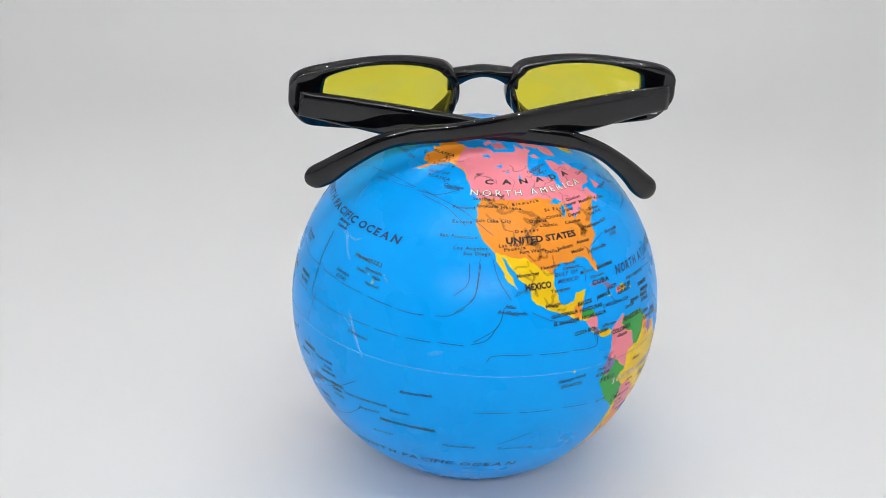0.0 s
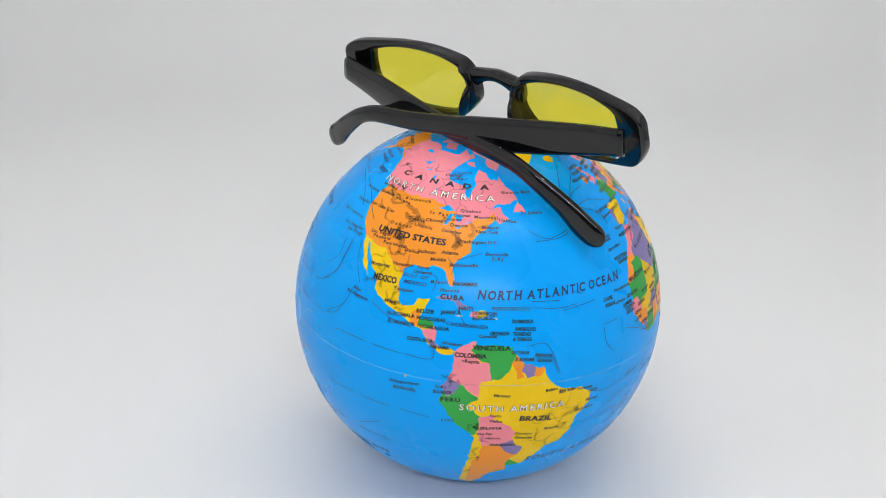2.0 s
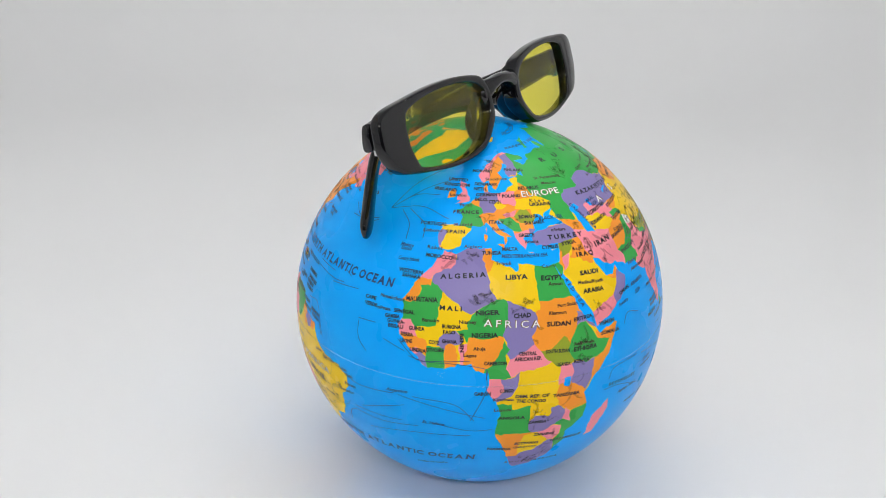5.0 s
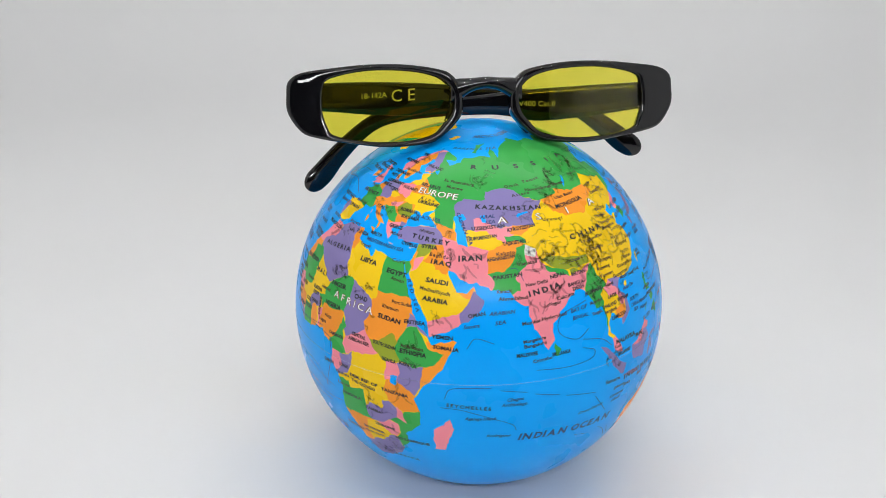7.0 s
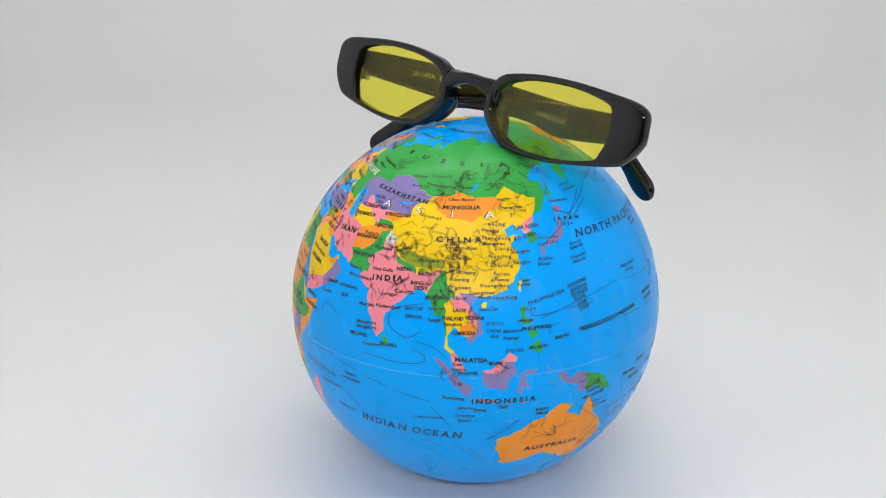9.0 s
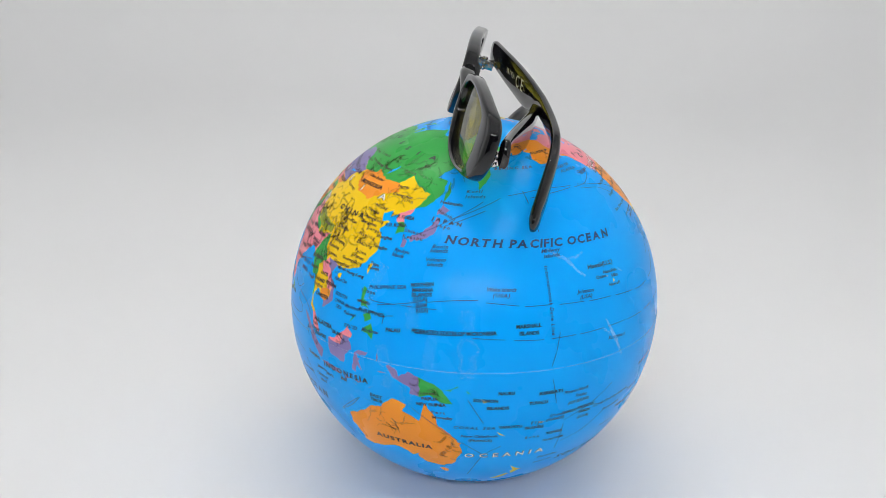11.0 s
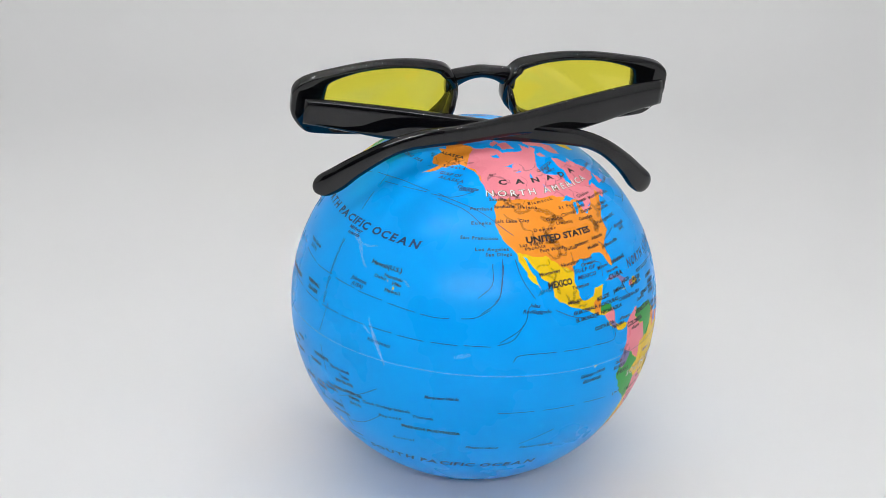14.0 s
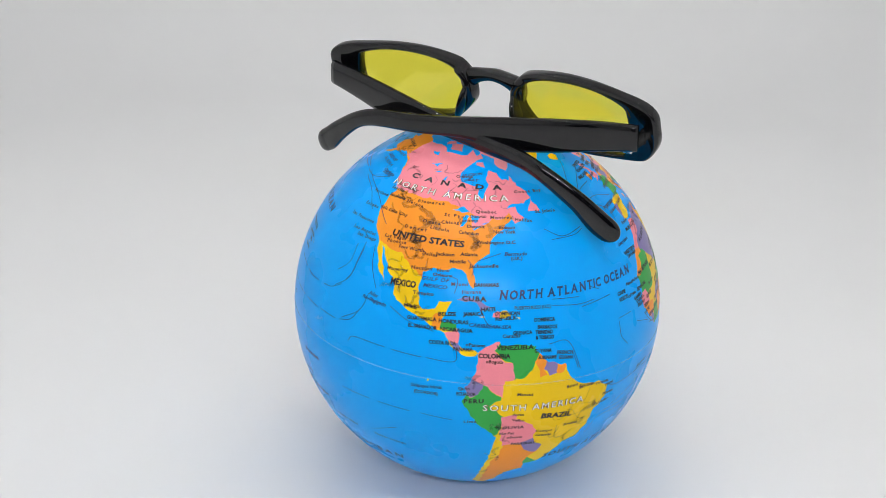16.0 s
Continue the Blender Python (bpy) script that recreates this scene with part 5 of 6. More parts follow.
map_label("BANGLA-", STATE, 90.0, 26.0, 7.2, 2, 1.35)
map_label("DESH", STATE, 90.2, 24.7, 4.8, 4, 1.35)
map_label("Calcutta", TOWN, 85.2, 23.1, 7.1, 5, 1.25)
map_label("oNagpur", TOWN, 81.0, 21.8, 5.5, 4, 1.25)
map_label("Hyderabad", TOWN, 80.5, 18.2, 9.5, 4, 1.25)
map_label("Mumbai", TOWN, 73.2, 17.5, 6.5, 5, 1.25)
map_label("Mangalore", TOWN, 73.9, 12.5, 8.3, 6, 1.25)
map_label("Bangalore", TOWN, 74.1, 11.1, 8.3, 6, 1.25)
map_label("BAY OF", WATER, 89.0, 18.8, 7.0, 4, 1.35)
map_label("BENGAL", WATER, 89.1, 16.6, 6.7, 2, 1.35)
map_label("MYANMAR", STATE, 95.6, 22.5, 8.1, 4, 1.35)
map_label("Naypyidaw", TOWN, 95.7, 19.5, 6.1, 4, 1.25)
map_label("Yangon", TOWN, 95.2, 16.3, 5.0, 3, 1.25)
map_label("LAOS", STATE, 102.5, 19.3, 4.5, 0, 1.35)
map_label("THAILAND", STATE, 100.5, 17.0, 7.7, 1, 1.35)
map_label("VIETNAM", STATE, 106.9, 17.3, 6.5, -1, 1.35)
map_label("Bangkok", TOWN, 100.8, 15.4, 6.6, 0, 1.25)
map_label("CAMBODIA", STATE, 103.9, 13.0, 8.2, 2, 1.35)
map_label("Hanoi", TOWN, 102.5, 22.7, 4.3, 3, 1.25)
map_label("SOUTH", WATER, 112.7, 15.6, 6.3, -3, 1.35)
map_label("CHINA", WATER, 112.4, 13.7, 5.1, -3, 1.35)
map_label("SEA", WATER, 112.5, 12.1, 3.1, -4, 1.35)
map_label("Luzon", TOWN, 122.7, 19.2, 5.9, 0, 1.25)
map_label("oManila", TOWN, 121.6, 16.0, 5.9, -1, 1.25)
map_label("PHILIPPINES", STATE, 125.0, 13.6, 10.9, 0, 1.35)
map_label("Mindoro", WATER, 117.7, 13.4, 6.7, 1, 1.35)
map_label("Palawan", WATER, 117.3, 11.4, 5.8, 0, 1.35)
map_label("Mindanao", WATER, 125.2, 8.3, 7.3, 3, 1.35)
map_label("SULU SEA", WATER, 118.2, 7.8, 6.4, 1, 1.35)
map_label("MALAYSIA", STATE, 106.1, 5.4, 11.4, -1, 1.65)
map_label("BRUNEI", STATE, 112.9, 4.3, 4.9, -2, 1.35)
map_label("Kuala", TOWN, 102.2, 4.1, 3.4, 0, 1.25)
map_label("oLumpur", TOWN, 102.5, 2.6, 5.7, 1, 1.25)
map_label("SINGAPORE", STATE, 105.1, 1.4, 7.1, 1, 1.35)
map_label("Sumatra", TOWN, 100.9, -6.5, 7.8, -3, 1.6)
map_label("INDONESIA", STATE, 115.4, -7.5, 22.9, 0, 2.0)
map_label("Jakarta", TOWN, 104.3, -9.7, 5.8, 0, 1.25)
map_label("Java", TOWN, 108.5, -10.3, 4.6, -4, 1.6)
map_label("Bali", TOWN, 115.2, -9.5, 3.2, -1, 1.6)
map_label("EAST", STATE, 127.1, -11.8, 5.1, -4, 1.35)
map_label("TIMOR", STATE, 127.0, -13.3, 5.1, -4, 1.35)
map_label("AUSTRALIA", STATE, 133.5, -28.2, 22.6, -3, 2.3)
map_label("INDIAN OCEAN", OCEAN, 86.6, -19.7, 40.0, -2, 3.2)
map_label("Cocos Islands", WATER, 93.4, -13.9, 11.1, 5, 1.35)
map_label("Christmas", WATER, 104.0, -12.5, 7.6, 2, 1.35)
map_label("Island", WATER, 104.0, -14.3, 4.7, 2, 1.35)
map_label("KAZAKHSTAN", STATE, 71.3, 50.8, 23.4, -6, 1.7)
map_label("RUSSIA", STATE, 90.3, 65.1, 39.6, -4, 2.2)
map_label("ASIA", CONTINENT, 90.2, 46.9, 41.9, -1, 2.6)
map_label("MALDIVES", STATE, 71.5, 8.5, 7.6, 2, 1.35)
map_label("SRI LANKA", STATE, 81.8, 7.5, 7.2, 2, 1.35)
map_label("Colombo", TOWN, 76.0, 6.5, 7.1, 6, 1.25)
map_label("Astana", TOWN, 79.0, 54.9, 6.8, 5, 1.25)
map_label("Tomsk", TOWN, 88.2, 59.2, 7.3, 6, 1.25)
map_label("Omsk", TOWN, 76.0, 58.2, 5.7, 5, 1.25)
map_label("Novosibirsk", TOWN, 90.0, 55.8, 11.0, -3, 1.25)
map_label("Irkutsk", TOWN, 102.6, 55.7, 5.6, -3, 1.25)
map_label("Chita", TOWN, 118.1, 56.8, 5.4, 0, 1.25)
map_label("UZBEKISTAN", STATE, 61.7, 45.1, 11.6, 5, 1.35)
map_label("TURKMENISTAN", STATE, 59.5, 42.1, 9.8, 7, 1.35)
map_label("KYRGYZSTAN", STATE, 74.8, 44.3, 10.4, 5, 1.35)
map_label("TAJIKISTAN", STATE, 70.9, 40.2, 8.4, 3, 1.35)
map_label("AFGHANISTAN", STATE, 65.5, 36.0, 10.1, 6, 1.35)
map_label("IRAN", STATE, 55.0, 36.1, 8.2, 3, 2.0)
map_label("Kabulo", TOWN, 67.3, 37.3, 6.5, 4, 1.25)
map_label("Islamabad", TOWN, 74.3, 34.0, 7.2, 3, 1.25)
map_label("PAKISTAN", STATE, 67.2, 30.8, 10.3, 4, 1.35)
map_label("Karachi", TOWN, 65.8, 26.7, 5.4, 1, 1.25)
map_label("Ahmadabad", TOWN, 68.3, 24.6, 10.3, 0, 1.25)
map_label("OMAN", STATE, 57.2, 20.4, 6.1, 10, 1.35)
map_label("ARABIAN", WATER, 64.8, 20.8, 9.3, 3, 1.35)
map_label("SEA", WATER, 64.1, 18.1, 3.9, 6, 1.35)
map_label("Socotra", WATER, 55.7, 17.2, 5.6, 8, 1.35)
map_label("SEYCHELLES", STATE, 54.9, -7.2, 15.9, -5, 1.35)
map_label("Agalega Island", WATER, 58.2, -11.2, 11.2, 0, 1.35)
map_label("Chagos", WATER, 68.2, -4.9, 6.0, 3, 1.35)
map_label("Archipelago", WATER, 67.9, -6.6, 9.3, 1, 1.35)
map_label("Rodrigues", WATER, 63.7, -17.9, 8.8, -1, 1.35)
map_label("ARAL", WATER, 61.5, 48.4, 5.5, 6, 1.35)
map_label("SEA", WATER, 62.6, 46.7, 3.6, 6, 1.35)
map_label("CASPIAN SEA", WATER, 52.2, 44.8, 13.1, -65, 1.35)
map_label("ALGERIA", STATE, 1.2, 31.6, 15.8, 6, 1.7)
map_label("LIBYA", STATE, 18.6, 31.2, 7.8, -2, 1.7)
map_label("EGYPT", STATE, 30.4, 29.9, 8.1, -6, 1.7)
map_label("Aswan", TOWN, 31.2, 28.1, 5.4, -6, 1.25)
map_label("MAURITANIA", STATE, -11.1, 23.9, 11.5, 5, 1.65)
map_label("MALI", STATE, -1.9, 22.4, 7.8, 1, 1.65)
map_label("NIGER", STATE, 9.2, 21.6, 8.2, 2, 1.65)
map_label("CHAD", STATE, 19.5, 20.5, 6.1, 0, 1.65)
map_label("AFRICA", CONTINENT, 16.4, 18.3, 19.7, -4, 2.6)
map_label("SUDAN", STATE, 30.6, 16.9, 9.2, -6, 1.65)
map_label("Port Sudan", TOWN, 34.2, 21.8, 7.9, -2, 1.25)
map_label("Khartoum", TOWN, 30.6, 20.0, 6.6, -5, 1.25)
map_label("NIGERIA", STATE, 8.4, 15.3, 9.1, 1, 1.65)
map_label("Abuja", TOWN, 6.9, 11.5, 4.3, 1, 1.25)
map_label("Lagos", TOWN, 4.3, 9.5, 4.6, -1, 1.25)
map_label("Niamey", TOWN, 3.4, 18.9, 6.0, 2, 1.25)
map_label("Bamako", TOWN, -7.6, 18.5, 6.2, 4, 1.25)
map_label("BURKINA", STATE, -1.3, 17.3, 6.6, 2, 1.35)
map_label("FASO", STATE, -1.9, 15.7, 4.3, 3, 1.35)
map_label("GHANA", STATE, -1.7, 13.1, 5.2, 2, 1.35)
map_label("COTE", STATE, -6.1, 12.4, 3.8, 1, 1.35)
map_label("D'IVOIRE", STATE, -5.7, 10.2, 6.2, 5, 1.35)
map_label("GUINEA", STATE, -11.6, 15.6, 5.8, 5, 1.35)
map_label("SIERRA", STATE, -14.4, 13.5, 4.7, 4, 1.35)
map_label("LEONE", STATE, -14.4, 11.6, 4.4, 6, 1.35)
map_label("LIBERIA", STATE, -10.7, 9.5, 6.1, 1, 1.35)
map_label("BENIN", STATE, 1.9, 12.9, 6.7, -87, 1.35)
map_label("SENEGAL", STATE, -16.1, 19.7, 7.9, 4, 1.35)
map_label("GAMBIA", STATE, -19.7, 17.7, 5.9, 6, 1.35)
map_label("GUINEA-", STATE, -18.3, 16.5, 6.8, 4, 1.35)
map_label("BISSAU", STATE, -18.2, 15.1, 5.9, 3, 1.35)
map_label("CAPE", STATE, -28.2, 21.2, 4.8, 1, 1.35)
map_label("VERDE", STATE, -27.7, 19.4, 5.5, 3, 1.35)
map_label("oPraia", TOWN, -22.9, 19.3, 5.5, 4, 1.25)
map_label("Nouakchott", TOWN, -20.7, 22.8, 9.7, 1, 1.25)
map_label("CAMEROON", STATE, 11.5, 7.2, 8.0, -1, 1.35)
map_label("CENTRAL", STATE, 20.7, 9.6, 6.5, -4, 1.35)
map_label("AFRICAN REP.", STATE, 20.8, 8.0, 9.8, -2, 1.35)
map_label("SOUTH SUDAN", STATE, 29.8, 9.1, 9.3, -6, 1.35)
map_label("ETHIOPIA", STATE, 38.9, 8.3, 10.0, -4, 1.65)
map_label("Addis Ababa", TOWN, 38.5, 9.9, 8.8, -4, 1.25)
map_label("ERITREA", STATE, 38.9, 17.1, 7.8, 0, 1.35)
map_label("YEMEN", STATE, 47.3, 13.8, 7.7, -2, 1.35)
map_label("SOMALIA", STATE, 48.5, 10.7, 9.2, -5, 1.35)
map_label("UGANDA", STATE, 31.5, 4.9, 5.6, -6, 1.35)
map_label("KENYA", STATE, 37.5, 4.7, 6.7, -6, 1.35)
map_label("GABON", STATE, 8.0, -2.2, 5.8, 1, 1.35)
map_label("CONGO", STATE, 14.8, -1.4, 4.9, -1, 1.35)
map_label("Kinshasa", TOWN, 14.0, -4.2, 7.3, -1, 1.25)
map_label("DEM. REP. OF", STATE, 22.4, -3.8, 12.6, -5, 1.35)
map_label("THE CONGO", STATE, 22.1, -5.4, 11.1, -6, 1.35)
map_label("TANZANIA", STATE, 33.0, -5.1, 10.9, -5, 1.35)
map_label("ANGOLA", STATE, 16.7, -10.9, 9.8, -2, 1.35)
map_label("ZAMBIA", STATE, 24.6, -13.4, 7.3, -6, 1.35)
map_label("BOTSWANA", STATE, 22.5, -22.1, 9.2, -4, 1.35)
map_label("NAMIBIA", STATE, 13.9, -24.0, 8.9, -6, 1.35)
map_label("Gaborone", TOWN, 22.1, -23.8, 8.7, -1, 1.25)
map_label("Luanda", TOWN, 13.9, -7.8, 6.1, -1, 1.25)
map_label("MOZAMBIQUE", STATE, 36.3, -23.0, 13.4, -3, 1.35)
map_label("ZIMBABWE", STATE, 27.6, -19.0, 8.3, -6, 1.35)
map_label("SOUTH AFRICA", STATE, 26.5, -32.3, 21.2, -4, 1.35)
map_label("MOROCCO", STATE, -7.6, 36.4, 9.6, -1, 1.35)
map_label("Rabat", TOWN, -9.7, 38.8, 5.4, 1, 1.25)
map_label("WESTERN", STATE, -16.5, 31.1, 9.2, 1, 1.35)
map_label("SAHARA", STATE, -15.9, 29.8, 7.0, 1, 1.35)
map_label("Algiers", TOWN, 4.0, 40.0, 6.3, 2, 1.25)
map_label("TUNISIA", STATE, 10.6, 38.2, 6.8, 0, 1.35)
map_label("Tripoli", TOWN, 14.5, 35.2, 5.4, -2, 1.25)
map_label("MALTA", STATE, 17.3, 39.2, 5.5, -3, 1.35)
map_label("MEDITERRANEAN SEA", WATER, 22.3, 36.9, 16.6, -3, 1.35)
map_label("SPAIN", STATE, -3.2, 44.0, 6.7, 4, 1.35)
map_label("Madrid", TOWN, -0.5, 46.3, 6.3, 3, 1.25)
map_label("PORTUGAL", STATE, -12.4, 45.7, 9.7, 4, 1.35)
map_label("Lisbono", TOWN, -12.1, 43.7, 6.9, 6, 1.25)
map_label("FRANCE", STATE, 0.1, 50.2, 9.0, 2, 1.35)
map_label("Pariso", TOWN, -0.3, 52.5, 4.3, 3, 1.25)
map_label("ITALY", STATE, 13.2, 47.2, 5.5, -3, 1.35)
map_label("Rome", TOWN, 13.6, 45.1, 4.3, -5, 1.25)
map_label("IRELAND", STATE, -12.1, 57.1, 8.3, 2, 1.35)
map_label("UNITED", STATE, -7.0, 61.0, 6.9, 1, 1.35)
map_label("KINGDOM", STATE, -6.9, 59.1, 9.0, 2, 1.35)
map_label("London", TOWN, -5.0, 55.6, 5.9, 2, 1.25)
map_label("GERMANY", STATE, 10.2, 56.1, 9.0, 1, 1.35)
map_label("POLAND", STATE, 21.6, 55.4, 6.6, -3, 1.35)
map_label("DENMARK", STATE, 9.3, 59.8, 8.2, -2, 1.35)
map_label("NETH.", STATE, 6.1, 58.1, 4.7, -2, 1.35)
map_label("BELG.", STATE, 6.7, 54.5, 4.6, -1, 1.35)
map_label("CZECH", STATE, 13.0, 53.7, 4.1, -3, 1.35)
map_label("EUROPE", CONTINENT, 37.4, 55.2, 14.9, -5, 2.6)
map_label("UKRAINE", STATE, 34.5, 51.6, 8.3, -7, 1.35)
map_label("BELARUS", STATE, 32.1, 57.5, 7.8, -6, 1.35)
map_label("ROMANIA", STATE, 27.1, 48.3, 7.3, -4, 1.35)
map_label("BULGARIA", STATE, 28.9, 46.3, 7.4, -3, 1.35)
map_label("GREECE", STATE, 24.3, 42.8, 5.7, -2, 1.35)
map_label("Athens", TOWN, 25.7, 40.8, 5.1, -4, 1.25)
map_label("BLACK SEA", WATER, 36.6, 47.0, 9.3, -4, 1.35)
map_label("TURKEY", STATE, 39.9, 40.7, 14.3, -6, 1.65)
map_label("oAnkara", TOWN, 37.9, 43.0, 5.9, -7, 1.25)
map_label("CYPRUS", STATE, 32.3, 38.5, 6.3, -5, 1.35)
map_label("SYRIA", STATE, 40.2, 38.6, 6.0, -3, 1.35)
map_label("Cairo", TOWN, 30.1, 33.3, 5.3, -3, 1.25)
map_label("IRAQ", STATE, 45.2, 34.4, 7.4, -6, 1.65)
map_label("Baghdad", TOWN, 44.8, 36.3, 8.1, -6, 1.25)
map_label("SAUDI", STATE, 44.5, 29.1, 8.1, -6, 1.65)
map_label("ARABIA", STATE, 44.5, 23.9, 9.4, -6, 1.65)
map_label("Medina/Riyadh", TOWN, 44.2, 26.4, 11.1, -8, 1.25)
map_label("RED SEA", WATER, 37.4, 24.6, 11.9, -64, 1.35)
map_label("Kiev", TOWN, 33.6, 52.9, 5.7, -7, 1.25)
map_label("Moscow", TOWN, 45.4, 57.8, 6.2, -10, 1.25)
map_label("St. Petersburg", TOWN, 46.9, 59.8, 11.1, -8, 1.25)
map_label("NORWAY", STATE, 7.4, 64.8, 7.1, -2, 1.35)
map_label("Stockholm", TOWN, 15.4, 61.6, 7.7, -2, 1.25)
map_label("FINLAND", STATE, 28.0, 64.6, 7.0, -10, 1.35)
map_label("Ascension", WATER, -17.1, -4.4, 8.6, 5, 1.35)
map_label("St. Helena", WATER, -6.3, -13.9, 8.2, 0, 1.35)
map_label("SOUTH ATLANTIC OCEAN", OCEAN, -22.6, -29.4, 63.5, 3, 3.0)
map_label("Tristan da Cunha", WATER, -9.3, -33.8, 12.3, 13, 1.35)
map_label("Madeira", WATER, -20.3, 38.2, 5.0, 1, 1.35)
map_label("Islands", WATER, -20.2, 37.2, 4.2, 3, 1.35)
map_label("Canary Islands", WATER, -18.2, 34.4, 8.0, 4, 1.35)
map_label("Fortaleza", TOWN, -37.5, -3.7, 6.2, 0, 1.25)
map_label("Natal", TOWN, -34.4, -5.1, 4.0, 5, 1.25)
map_label("Maceio", TOWN, -34.1, -8.3, 5.5, 0, 1.25)
map_label("Salvador", TOWN, -36.0, -11.1, 7.5, 4, 1.25)
map_label("Sao Luis", TOWN, -43.6, -3.3, 7.0, 4, 1.25)
map_label("ARCTIC OCEAN", WATER, 89.6, 81.6, 20.8, -1, 2.2)
map_label("BARENTS SEA", WATER, 54.2, 74.5, 15.6, 2, 1.35)
current(126.5, 16.1, 140.7, 19.3)
current(141.8, 19.3, 149.6, 20.4, 157.2, 20.9)
current(159.6, 20.2, 164.5, 19.7, 169.4, 19.1)
current(171.1, 18.8, 179.5, 18.7)
current(-177.9, 18.4, -169.2, 18.0)
current(-167.4, 17.7, -158.5, 17.3)
current(-156.4, 17.0, -147.3, 16.2)
current(-145.8, 16.0, -141.5, 15.7, -137.1, 15.9)
current(-133.8, 16.2, -129.6, 16.8, -125.3, 19.1)
current(139.6, 10.3, 153.5, 10.9)
current(155.9, 10.3, 165.2, 9.8)
current(167.7, 9.5, 176.6, 9.1)
current(178.8, 9.1, 186.7, 9.1)
current(-171.8, 9.0, -162.8, 9.0)
current(-161.3, 9.0, -153.6, 8.9)
current(-151.8, 8.7, -143.8, 8.5)
current(-141.7, 8.6, -134.1, 8.6)
current(-132.3, 8.8, -124.8, 8.8)
current(-122.8, 9.2, -118.4, 10.8, -115.4, 15.0)
current(-128.0, 17.9, -123.0, 22.0, -121.8, 28.3, -121.5, 31.8)
current(-122.1, 10.0, -115.6, 14.5, -113.7, 20.0)
current(92.0, 20.6, 82.8, 18.0, 81.6, 13.2, 87.1, 10.4, 91.4, 12.5)
current(89.1, 9.9, 95.8, 8.2, 99.5, 5.3)
current(74.2, 3.5, 83.9, 2.8, 91.6, 3.5, 92.9, 5.8, 88.9, 7.4)
current(123.4, 18.5, 124.6, 17.0, 132.5, 17.3)
current(134.4, 17.4, 145.1, 17.6)
current(110.6, -22.3, 116.1, -18.7, 120.7, -14.2)
current(144.1, 41.2, 159.6, 46.6)
current(180.1, 50.1, 188.2, 50.7)
current(-169.0, 50.8, -156.0, 51.1)
current(-153.3, 50.8, -143.3, 50.9, -133.8, 53.5)
current(-149.7, 49.8, -137.1, 47.4, -128.0, 42.4)
current(185.9, -18.6, 195.5, -14.2, 202.4, -9.8)
current(187.7, -28.2, 195.0, -25.5, 203.4, -19.1)
current(177.7, 52.7, 178.6, 48.5)
current(178.8, 45.9, 179.4, 39.5)
current(181.6, 10.5, 180.5, 5.6)
current(180.3, 4.9, 179.1, 1.0)
current(179.7, -3.3, 181.6, -11.3)
current(185.9, -20.0, 186.7, -31.8)
current(-118.1, 4.4, -115.9, 6.3, -105.2, 6.5)
current(-102.8, 6.4, -93.7, 6.2)
current(-92.3, 6.3, -84.3, 6.3, -83.8, 9.9)
current(-121.0, -12.3, -110.1, -12.1)
current(-107.1, -12.1, -96.7, -12.2)
current(-93.2, -12.1, -83.9, -12.9)
current(-112.1, -25.4, -101.6, -20.5)
current(-125.1, 31.9, -125.1, 26.1, -129.1, 22.3)
current(-121.8, 33.3, -122.4, 24.0, -124.0, 21.1)
current(-117.7, 33.5, -115.6, 27.8, -111.7, 22.1)
current(-105.4, 18.5, -99.1, 15.8, -90.9, 14.2)
current(-80.0, 35.0, -71.8, 37.6)
current(-51.9, 40.9, -41.4, 41.3, -36.9, 42.6)
current(-55.6, 24.2, -46.1, 23.8)
current(-55.7, 22.5, -46.4, 21.7, -40.6, 22.1)
current(-31.4, 14.3, -25.0, 14.6)
current(-49.5, 8.5, -47.4, 3.2)
current(-81.3, 30.7, -80.8, 33.1, -83.2, 35.2)
current(-86.1, 25.5, -85.5, 29.0, -87.3, 29.9)
current(-71.4, 16.9, -75.2, 17.6, -78.1, 21.9)
current(-21.8, 10.7, -14.8, 8.5)
current(-31.2, 13.4, -30.5, 8.7, -27.4, 5.4)
current(-13.6, 7.3, -7.7, 6.4, -0.5, 6.6, 8.6, 5.5, 8.9, 2.2)
current(-34.4, 47.3, -22.3, 56.2, -8.3, 61.4)
current(-34.4, 47.3, -29.0, 57.3, -18.2, 64.6)
current(-34.4, 47.3, -25.9, 53.3, -14.1, 55.0)
current(-34.4, 47.3, -19.9, 50.2, -6.8, 47.6)
current(-28.4, 47.8, -22.8, 44.4, -21.6, 39.6)
current(-25.0, 48.7, -16.4, 45.2, -15.2, 40.9)
current(-54.0, 44.3, -46.8, 41.5, -37.2, 43.2)
current(-35.5, -5.2, -30.7, -6.6, -20.1, -5.9, -17.8, -5.1)
current(-33.4, -15.5, -23.5, -15.5, -16.2, -15.1)
current(-38.2, -23.2, -34.9, -17.5, -23.5, -17.6, -11.2, -16.0)
current(-16.6, -5.8, -4.6, -7.9, 8.8, -10.7)
current(-6.4, -13.9, 4.2, -15.7, 11.2, -15.1)
current(-45.5, 20.8, -33.7, 22.1)
current(-41.1, 25.8, -38.0, 24.6)
current(-57.1, 11.7, -50.9, 11.7, -46.6, 2.8)
current(-17.1, 11.6, -11.0, 6.7, -6.1, 6.8, 4.4, 7.8)
current(9.0, 4.8, 8.9, -1.7, 4.6, -11.9)
current(-12.2, -5.4, -0.1, -6.3, 5.8, -11.8)
current(-29.5, -22.4, -13.5, -19.1, 4.6, -17.7)
current(-30.3, -14.2, -15.0, -9.0)
current(54.4, 10.8, 56.9, 13.7, 62.2, 12.2)
